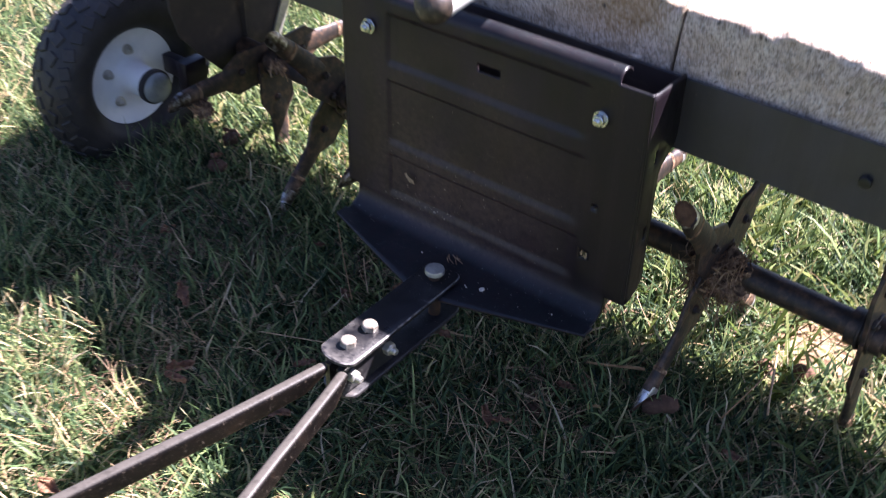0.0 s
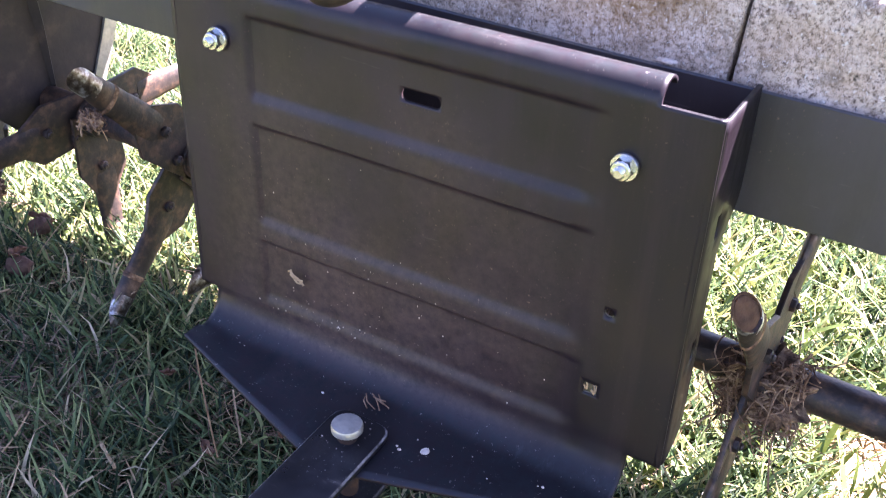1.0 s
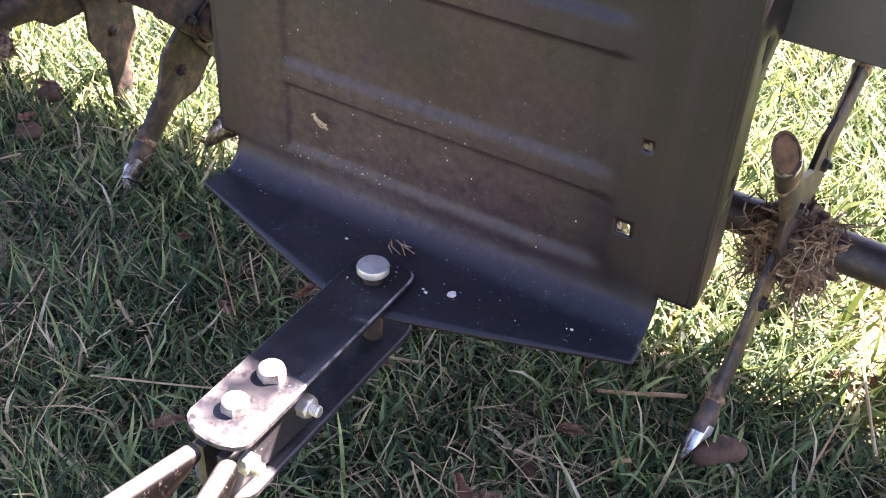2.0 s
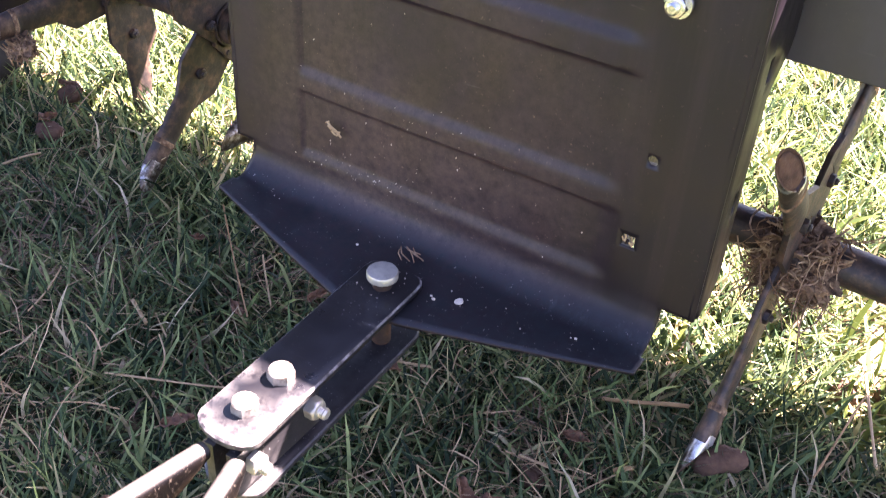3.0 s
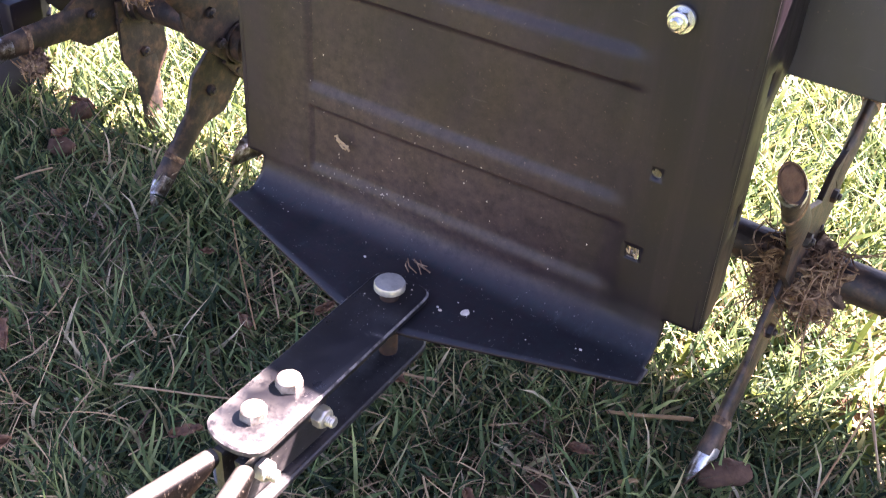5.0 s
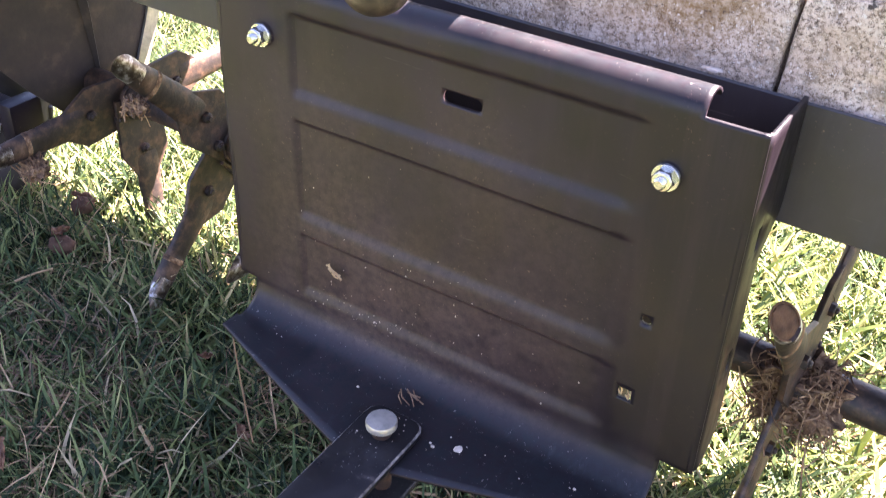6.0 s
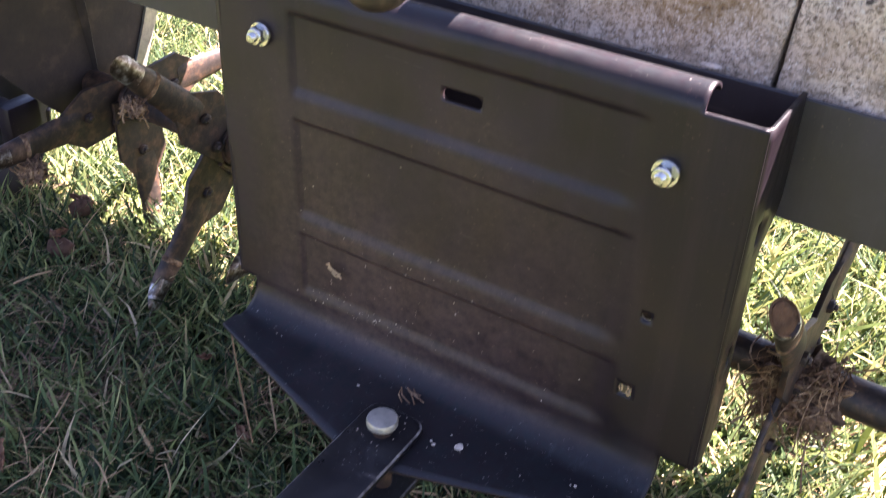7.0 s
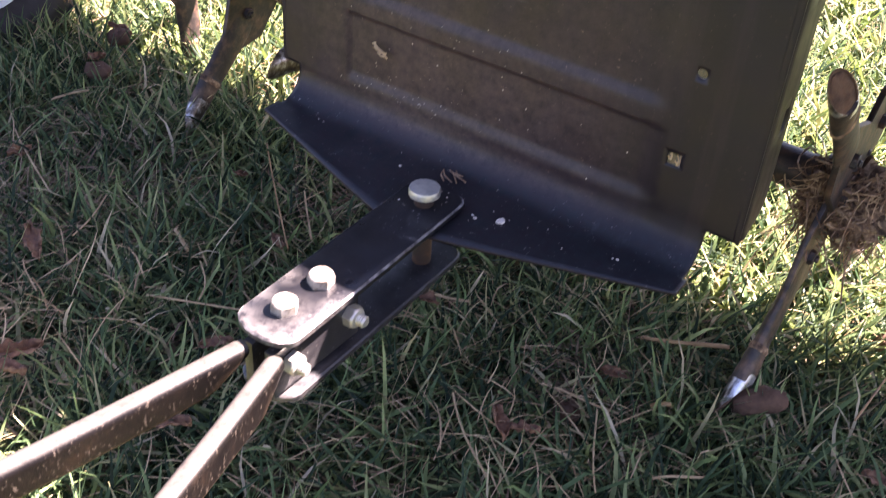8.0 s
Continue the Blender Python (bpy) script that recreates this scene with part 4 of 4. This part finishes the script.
end_bracket()
# thin pale plate added to paint in sunlight along the bracket's back edge
bm = bmesh.new()
rings(bm, [[(x, y, z) for y, z in ((0.262, 0.151), (0.2795, 0.151), (0.3075, 0.210), (0.3450, 0.300), (0.3250, 0.300), (0.2885, 0.210))] for x in (-0.5998, -0.5965)])
bmesh.ops.recalc_face_normals(bm, faces=bm.faces)
part("bracket_sun_strip", bm, DULL_ZINC, aerator, "added pale strip standing in for sunlight on the end bracket", smooth=30)
bm = bmesh.new()
rings(bm, [[(-0.5998, 0.196, 0.340), (-0.590, 0.204, 0.340), (-0.5998, 0.213, 0.340)], [(-0.5998, 0.207, 0.250), (-0.592, 0.213, 0.250), (-0.5998, 0.219, 0.250)], [(-0.5998, 0.217, 0.160), (-0.598, 0.219, 0.160), (-0.5998, 0.221, 0.160)]])
bmesh.ops.recalc_face_normals(bm, faces=bm.faces)
part("bracket_fold", bm, RUST, aerator, "rusty folded stiffener of the end bracket", smooth=30)


def lift_lever():
    tip = Vector((0.0232, -0.1105, 0.5022))
    d = Vector((-0.09, 0.995, 0.040)).normalized()
    # the long arm runs back over the blocks and drops behind the tray
    pts = [tip + d * t for t in (0.012, 0.06, 0.15, 0.28, 0.40, 0.50)]
    pts += [Vector((-0.0220, 0.414, 0.521)), Vector((-0.0230, 0.438, 0.510)), Vector((-0.0235, 0.448, 0.480)), Vector((-0.0230, 0.449, 0.44)), Vector((-0.0230, 0.449, 0.38))]
    lever = part("lift_lever", tube_path(pts, 0.0152, 28), TUBE, aerator, "pale metal lift lever tube with a brown end cap", smooth=50)
    bm = lathe([(0.0152, 0.0150), (0.0161, 0.0145), (0.0164, 0.0125), (0.0163, 0.0100), (0.0157, 0.0065), (0.0145, 0.0030), (0.0126, 0.0002), (0.0100, -0.0022), (0.0068, -0.0040), (0.0034, -0.0049), (0.0006, -0.0052)], 40, along(d, tip))
    part("end_cap", bm, CAP, lever, "brown rounded end cap", smooth=50)


lift_lever()


# ---- concrete blocks on the tray ----
def concrete_block(x0, x1, y0, y1, z0, z1, seed, label, chips=(), shear=0.0):
    bm = bmesh.new()
    box(bm, x0, x1, y0, y1, z0, z1)
    bmesh.ops.subdivide_edges(bm, edges=bm.edges, cuts=128, use_grid_fill=True)
    for v in bm.verts:
        p = v.co.copy()
        # worn arrises: each edge is rounded off by a radius that changes along it, most at the corners
        corner = math.exp(-(((p.x - x1) / 0.018) ** 2)) + math.exp(-(((p.x - x0) / 0.018) ** 2))
        r = 0.004 + 0.024 * max(0.0, noise.noise((p.x * 16 + seed, 3.1, 4.0)) - 0.1) + 0.009 * max(0.0, noise.noise((p.x * 55 + seed, 7.1, 1.0))) + 0.005 * max(0.0, noise.noise((p.x * 140 + seed, 2.1, 5.0))) + 0.006 * corner
        r += sum(deep * math.exp(-((p.x - at) / wide) ** 2) for at, wide, deep in chips)
        u, w = min(p.y - y0, y1 - p.y), z1 - p.z
        if u < r and w < r:
            far = math.hypot(r - u, r - w)
            k = max(r - u, r - w) / far
            u2, w2 = r - (r - u) * k, r - (r - w) * k
            p.y = y0 + u2 if p.y - y0 < y1 - p.y else y1 - u2
            p.z = z1 - w2
        q, e = 0.004 + 0.003 * noise.noise((seed, p.z * 40, p.y * 20)), min(p.x - x0, x1 - p.x)
        if e < q and u < q:
            k = max(q - e, q - u) / math.hypot(q - e, q - u)
            e2, u2 = q - (q - e) * k, q - (q - u) * k
            p.x = x0 + e2 if p.x - x0 < x1 - p.x else x1 - e2
            p.y = y0 + u2 if p.y - y0 < y1 - p.y else y1 - u2
        rough = (1.0 + 0.9 * (u < r and w < r)) * 0.0020 * noise.noise((p.x * 18 + seed, p.y * 18, p.z * 18)) + 0.0018 * noise.noise((p.x * 60 + seed, p.y * 60, p.z * 60)) + 0.0013 * noise.noise((p.x * 150 + seed, p.y * 150, p.z * 150))
        p.x += shear * (p.z - z0)
        if p.z > z0 + 0.004:
            v.co = p + Vector((0.5 * rough - 0.0010 if x1 - v.co.x < 0.002 else (0.5 * rough if e < 0.002 else 0.0), -rough if p.y < (y0 + y1) / 2 and w > 0.001 else 0.0, rough if w < 0.02 else 0.0))
        else:
            v.co = p
    me = mesh_from("concrete_block", bm, CONCRETE, 60)
    ob = new("concrete_block", me)
    ob.matrix_basis = TRAY_LEAN
    return tagged(ob, label, "concrete block", "blocks on the tray")


concrete_block(-0.247, 0.158, 0.062, 0.262, 0.405, 0.4955, 2.0, "rough weathered concrete block lying in the aerator tray, tan stain", ((0.150, 0.011, 0.014), (0.098, 0.005, 0.013), (0.078, 0.006, 0.010), (-0.06, 0.012, 0.010)), 0.07)
# unseen block, added and made taller to lengthen the shade on the grass
concrete_block(-0.612, -0.251, 0.062, 0.262, 0.405, 0.556, 12.0, "unseen concrete block added in the aerator tray to cast shade")
concrete_block(0.1596, 0.560, 0.062, 0.262, 0.405, 0.493, 7.0, "rough grey-pink concrete block lying in the aerator tray", ((0.24, 0.008, 0.010), (0.33, 0.02, 0.012)), 0.07)


# ---- roots, plugs, straw and crumbs ----
def root_clump(x, y, z, size, fibres, seed, label):
    """Soil and root fibres wound round the axle or caught on a tine."""
    rng = random.Random(seed)
    bm = bmesh.new()
    bmesh.ops.create_icosphere(bm, subdivisions=4, radius=1.0)
    for v in bm.verts:
        n = v.co.normalized()
        k = 1 + 0.34 * noise.noise(n * 2.3 + Vector((seed, 0, 0))) + 0.40 * noise.noise(n * 6.0) + 0.46 * noise.noise(n * 13.0)
        v.co = Vector((n.x * 0.033, n.y * 0.026, n.z * 0.029)) * k * size
    ob = new("root_clump", mesh_from("root_clump", bm, CLUMP, 60))
    ob.matrix_basis = pose(x, y, z)
    tagged(ob, label, "roots", "root clumps")
    bm = bmesh.new()
    for k in range(fibres):
        a, u = rng.uniform(0, 2 * math.pi), rng.uniform(-1, 1)
        p = Vector((u * 0.034, 0.027 * math.cos(a), 0.030 * math.sin(a))) * size
        loose = rng.random() < 0.3
        d = Vector((rng.gauss(0, 0.9), -math.sin(a) * rng.choice((-1, 1)), math.cos(a) * rng.choice((-1, 1)) - (0.7 if loose else 0.3))).normalized()
        L = rng.uniform(0.025, 0.060) * size if loose else rng.uniform(0.012, 0.035) * size
        pts, r0 = [], rng.choice((0.0003, 0.0004, 0.0004, 0.0005, 0.0008))
        turn = Vector((rng.gauss(0, 1), rng.gauss(0, 1), rng.gauss(0, 1))) * (0.5 if loose else 0.9)
        for _ in range(7):
            pts.append(p.copy())
            d = (d + turn * 0.5 - p.normalized() * (0.05 if loose else 0.25) - Vector((0, 0, 0.12))).normalized()
            p = p + d * L / 6
        g = tube_path(pts, r0, 4)
        tmp = bpy.data.meshes.new("t")
        g.to_mesh(tmp)
        g.free()
        bm.from_mesh(tmp)
        bpy.data.meshes.remove(tmp)
    tagged(part("root_tangle", bm, ROOT, ob, "pale and brown root fibres", smooth=60), kind="stuff")


root_clump(0.202, AXLE_Y - 0.012, AXLE_Z - 0.002, 0.9, 560, 4, "clump of brown soil and root fibres wound round the axle")
root_clump(-0.535, 0.074, 0.140, 0.42, 60, 7, "small clump of mud and roots caught on a tine")
root_clump(-0.390, 0.092, 0.244, 0.30, 40, 9, "small clump of mud and straw caught on a tine")


def soil_plug(x, y, z, length, r, rz, seed, label="brown soil plug lying in the grass", mat=None):
    bm = bmesh.new()
    n, m, loops = 22, 16, []
    for k in range(m + 1):
        t = k / m
        rr = r * (0.35 + 0.65 * math.sin(math.pi * (0.10 + 0.82 * t)) ** 0.6)
        ring = []
        for i in range(n):
            ca, sa = math.cos(2 * math.pi * i / n), math.sin(2 * math.pi * i / n)
            lump = 1 + 0.24 * noise.noise((ca * 1.1, sa * 1.1, t * 3 + seed)) + 0.20 * noise.noise((ca * 3.2, sa * 3.2, t * 9 + seed))
            ring.append(((t - 0.5) * length + 0.18 * r * noise.noise((ca * 2, sa * 2, seed + t)), rr * ca * lump, rr * sa * lump))
        loops.append(ring)
    rings(bm, loops)
    ob = new("soil_plug", mesh_from("soil_plug", bm, mat or PLUG, 60))
    ob.matrix_basis = pose(x, y, z, 0, seed % 3 * 6 - 6, rz)
    tagged(ob, label, "soil plug", "pulled soil plugs")


for i, (x, y, z, L, r, rz) in enumerate(((0.207, 0.072, 0.036, 0.039, 0.0098, 35), (-0.548, 0.094, 0.032, 0.026, 0.010, 20),
                                         (-0.590, 0.158, 0.034, 0.024, 0.010, 70), (0.095, -0.005, 0.014, 0.020, 0.009, 15), (0.300, 0.245, 0.014, 0.030, 0.012, 30), (0.262, 0.225, 0.014, 0.026, 0.011, 120), (-0.62, -0.02, 0.018, 0.03, 0.012, 45))):
    soil_plug(x, y, z, L, r, rz, i * 1.7)


def dead_leaf(x, y, z, size, rz, tilt, seed):
    bm = bmesh.new()
    m, n = 17, 7
    rows = []
    for i in range(m):
        t = i / (m - 1)
        w = (0.42 * math.sin(math.pi * t ** 0.8) ** 0.8 + 0.02) * (0.8 + 0.5 * noise.noise((t * 6, seed * 2.3, 0.5)))
        rows.append([bm.verts.new(((t - 0.5) * size, (j / (n - 1) - 0.5) * 2 * w * size * (0.6 + 0.22 * noise.noise((t * 13, (j > 3) * 5.0, seed))), size * (0.10 * math.cos(3 * t + seed) + 0.34 * abs(j / (n - 1) - 0.5) + 0.15 * noise.noise((t * 5, j * 0.9, seed))))) for j in range(n)])
    for a, b in zip(rows, rows[1:]):
        for j in range(n - 1):
            bm.faces.new((a[j], a[j + 1], b[j + 1], b[j]))
    ob = new("dead_leaf", mesh_from("dead_leaf", bm, LEAF, 60))
    mod = ob.modifiers.new("thick", "SOLIDIFY")
    mod.thickness = 0.0005
    ob.matrix_basis = pose(x, y, z + 0.011, tilt, 8, rz)
    tagged(ob, "curled brown dead leaf lying in the grass", "leaf", "dead leaves")


for i, (x, y, z, sz, rz, tl) in enumerate(((-0.337, -0.140, 0.030, 0.042, -30, 12), (-0.240, -0.226, 0.032, 0.040, 70, 24), (-0.228, -0.243, 0.034, 0.034, 15, -20), (-0.108, -0.207, 0.030, 0.046, 25, 14), (0.074, -0.072, 0.034, 0.036, 140, 22), (0.092, -0.066, 0.034, 0.026, 40, -18), (-0.556, 0.100, 0.034, 0.034, 100, 25), (-0.593, 0.163, 0.034, 0.032, 30, 15), (-0.203, -0.42, 0.030, 0.040, 10, 18), (-0.150, 0.048, 0.026, 0.026, 75, 12), (0.110, 0.030, 0.028, 0.024, 10, 15), (-0.050, 0.010, 0.026, 0.030, 20, 5), (-0.30, 0.055, 0.016, 0.02, 70, 20), (-0.47, -0.06, 0.026, 0.035, 100, 15), (0.30, 0.06, 0.022, 0.028, 10, 8), (-0.20, 0.0, 0.018, 0.026, 160, 10), (-0.145, -0.125, 0.02, 0.03, 50, 10))):
    dead_leaf(x, y, z - 0.004, sz * 0.86, rz, tl, i)


def straw(p, q, r, wave, seed):
    rng = random.Random(seed)
    p, q = Vector(p), Vector(q)
    side = (q - p).cross(Vector((0, 0, 1))).normalized()
    pts = [p.lerp(q, k / 8) + side * wave * math.sin(k * 0.42 + seed) + Vector((0, 0, 0.0015 * math.sin(k * 0.5 + seed))) for k in range(9)]
    bm = tube_path(pts, r, 6, [r * (0.62 + 0.2 * rng.random()) for _ in pts])
    ob = new("straw", mesh_from("straw", bm, AMBER if seed % 4 == 0 else DRY, 60))
    tagged(ob, "pale dry straw stalk lying on the grass", "straw", "dry straws")


for i, (p, q, r, w) in enumerate((((-0.303, 0.096, 0.038), (-0.178, -0.010, 0.036), 0.0011, 0.001), ((-0.223, 0.062, 0.034), (-0.174, 0.014, 0.034), 0.0012, 0.0008), ((-0.268, -0.051, 0.034), (-0.242, -0.063, 0.033), 0.0024, 0.0005),
                                  ((-0.219, -0.069, 0.036), (-0.189, -0.100, 0.030), 0.0010, 0.004), ((0.109, 0.076, 0.040), (0.169, 0.104, 0.042), 0.0023, 0.0002), ((0.265, 0.249, 0.038), (0.306, 0.132, 0.038), 0.0019, 0.001),
                                  ((-0.530, 0.021, 0.034), (-0.516, 0.057, 0.036), 0.0017, 0.001), ((-0.505, -0.037, 0.034), (-0.396, -0.084, 0.036), 0.0012, 0.002), ((0.269, 0.092, 0.040), (0.280, 0.202, 0.040), 0.0013, 0.001), ((-0.345, -0.06, 0.040), (-0.33, -0.11, 0.032), 0.0012, 0.001), ((0.155, -0.075, 0.036), (0.118, -0.012, 0.036), 0.0010, 0.002),
                                  ((0.205, -0.01, 0.030), (0.180, -0.045, 0.038), 0.0014, 0.001), ((0.147, 0.018, 0.036), (0.158, 0.027, 0.037), 0.0024, 0.0003), ((-0.22, -0.125, 0.036), (-0.13, -0.085, 0.040), 0.0011, 0.002), ((-0.055, 0.015, 0.036), (-0.02, 0.030, 0.036), 0.0016, 0.001),
                                  ((0.09, -0.11, 0.032), (0.03, -0.06, 0.036), 0.0012, 0.003), ((-0.31, -0.165, 0.032), (-0.26, -0.185, 0.038), 0.0010, 0.002), ((0.13, 0.005, 0.03), (0.075, -0.015, 0.036), 0.0012, 0.0015), ((0.36, 0.25, 0.03), (0.45, 0.21, 0.036), 0.0014, 0.002))):
    straw(p, q, r, w, i)


def crumbs():
    """Loose bits on the hitch plate and its lip: wood fibres, husks and grit."""
    rng = random.Random(11)

    def bit(name, label, pts, r, at_mat=DRY):
        ob = new(name, mesh_from(name, tube_path(pts, r, 5), at_mat, 60))
        tagged(ob, label, "twig", "bits on the hitch plate")

    y = -0.0030
    bit("twig", "pale bit of twig stuck to the dark plate", [(-0.0935, y, 0.2480), (-0.090, y - 0.001, 0.2462), (-0.087, y, 0.2440), (-0.0822, y, 0.2400)], 0.0008)
    bit("twig", "pale bit of twig stuck to the dark plate", [(-0.0905, y, 0.2425), (-0.0875, y - 0.0006, 0.2410), (-0.0850, y, 0.2405)], 0.0006)
    for k in range(5):
        a = Vector((-0.0950 + 0.0020 * k, y - 0.0008 * (k % 2), 0.2475 - 0.0013 * k + rng.uniform(-0.001, 0.001)))
        b = a + Vector((rng.uniform(0.001, 0.004), 0.0003, rng.uniform(-0.0035, 0.002)))
        bit("twig", "pale splinter stuck to the dark plate", [a, a.lerp(b, 0.5) + Vector((0.0004, -0.0004, 0.0003)), b], rng.uniform(0.0004, 0.0009))
    for k in range(6):
        a = Vector((-0.014 + rng.uniform(-0.004, 0.004), -0.020 + rng.uniform(-0.004, 0.002), LIP_Z + 0.003 + rng.uniform(0, 0.002)))
        b = a + Vector((0.013 + rng.uniform(-0.006, 0.003), -0.006 + rng.uniform(-0.005, 0.006), rng.uniform(-0.0005, 0.001)))
        bit("twig", "small brown rootlet lying on the lip", [a, a.lerp(b, 0.5) + Vector((rng.uniform(-0.002, 0.002), rng.uniform(-0.002, 0.002), 0.0006)), b], 0.0005, ROOT)
    for k in range(6):
        a = Vector((0.1307 + rng.uniform(-0.004, 0.004), -0.001, 0.2462 + rng.uniform(-0.004, 0.001)))
        b = a + Vector((rng.uniform(-0.003, 0.003), rng.uniform(-0.001, 0.003), rng.uniform(0.002, 0.005)))
        bit("straw", "bit of dry grass caught in the square opening", [a, a.lerp(b, 0.5) + Vector((0.0005, 0, 0)), b], rng.uniform(0.0004, 0.0008))
    bm = bmesh.new()
    fan = [(0.0034 * (1 + 0.45 * noise.noise((k * 1.9, 4.2, 0.0))) * math.cos(k * 0.7), 0.0024 * (1 + 0.5 * noise.noise((k * 2.3, 1.2, 0.0))) * math.sin(k * 0.7)) for k in range(9)]
    rings(bm, [[(x, y, 0.0004 * math.sin(k)) for k, (x, y) in enumerate(fan)], [(x * 0.9, y * 0.9, 0.0010 + 0.0006 * math.sin(k)) for k, (x, y) in enumerate(fan)]])
    bmesh.ops.recalc_face_normals(bm, faces=bm.faces)
    flake = new("husk", mesh_from("husk", bm, GRIT, 30))
    flake.matrix_basis = pose(0.044, -0.045, LIP_Z + 0.0022, 6, -8, 35)
    tagged(flake, "pale ragged husk lying on the lip", "husk", "bits on the hitch plate")
    bm = bmesh.new()
    spots = [(0.029, -0.052, 0.0014), (0.026, -0.050, 0.0010), (0.034, -0.038, 0.0006)]
    for _ in range(16):
        a, far, r = rng.uniform(0, 2 * math.pi), rng.uniform(0.011, 0.021), rng.choice((0.0003, 0.0004, 0.0006))
        bmesh.ops.create_icosphere(bm, subdivisions=1, radius=r, matrix=Matrix.Translation((-0.001 + far * math.cos(a) * 0.8, -0.066 + far * math.sin(a), 0.1905 + r * 0.3)) @ Matrix.Diagonal((1.3, 0.9, 0.5, 1)))
    for _ in range(15):
        spots.append((rng.uniform(-0.15, 0.15), 0, rng.choice((0.0004, 0.0005, 0.0006, 0.0011))))
    for x, yy, r in spots:
        yy = yy or rng.uniform(lip_front(x) + 0.004, -0.020)
        bmesh.ops.create_icosphere(bm, subdivisions=1, radius=r, matrix=Matrix.Translation((x, yy, LIP_Z + 0.0016 + r * 0.4)) @ Matrix.Diagonal((1.2, 0.9, 0.55, 1)))
    for _ in range(95):
        x, z = (rng.gauss(-0.075, 0.022), 0.208 + abs(rng.gauss(0, 0.010))) if rng.random() < 0.4 else (rng.gauss(-0.03, 0.05), 0.21 + abs(rng.gauss(0, 0.06)))
        if abs(x) < 0.17 and z < 0.42:
            r = rng.choice((0.0002, 0.0003, 0.0003, 0.0005))
            bmesh.ops.create_icosphere(bm, subdivisions=1, radius=r, matrix=Matrix.Translation((x, recess(x, z) - 0.0016, z)) @ Matrix.Diagonal((1, 0.7, 1.2, 1)))
    tagged(new("crumbs", mesh_from("crumbs", bm, GRIT, 60)), "pale grit and husk crumbs scattered on the hitch plate", "debris", kind="stuff")


crumbs()
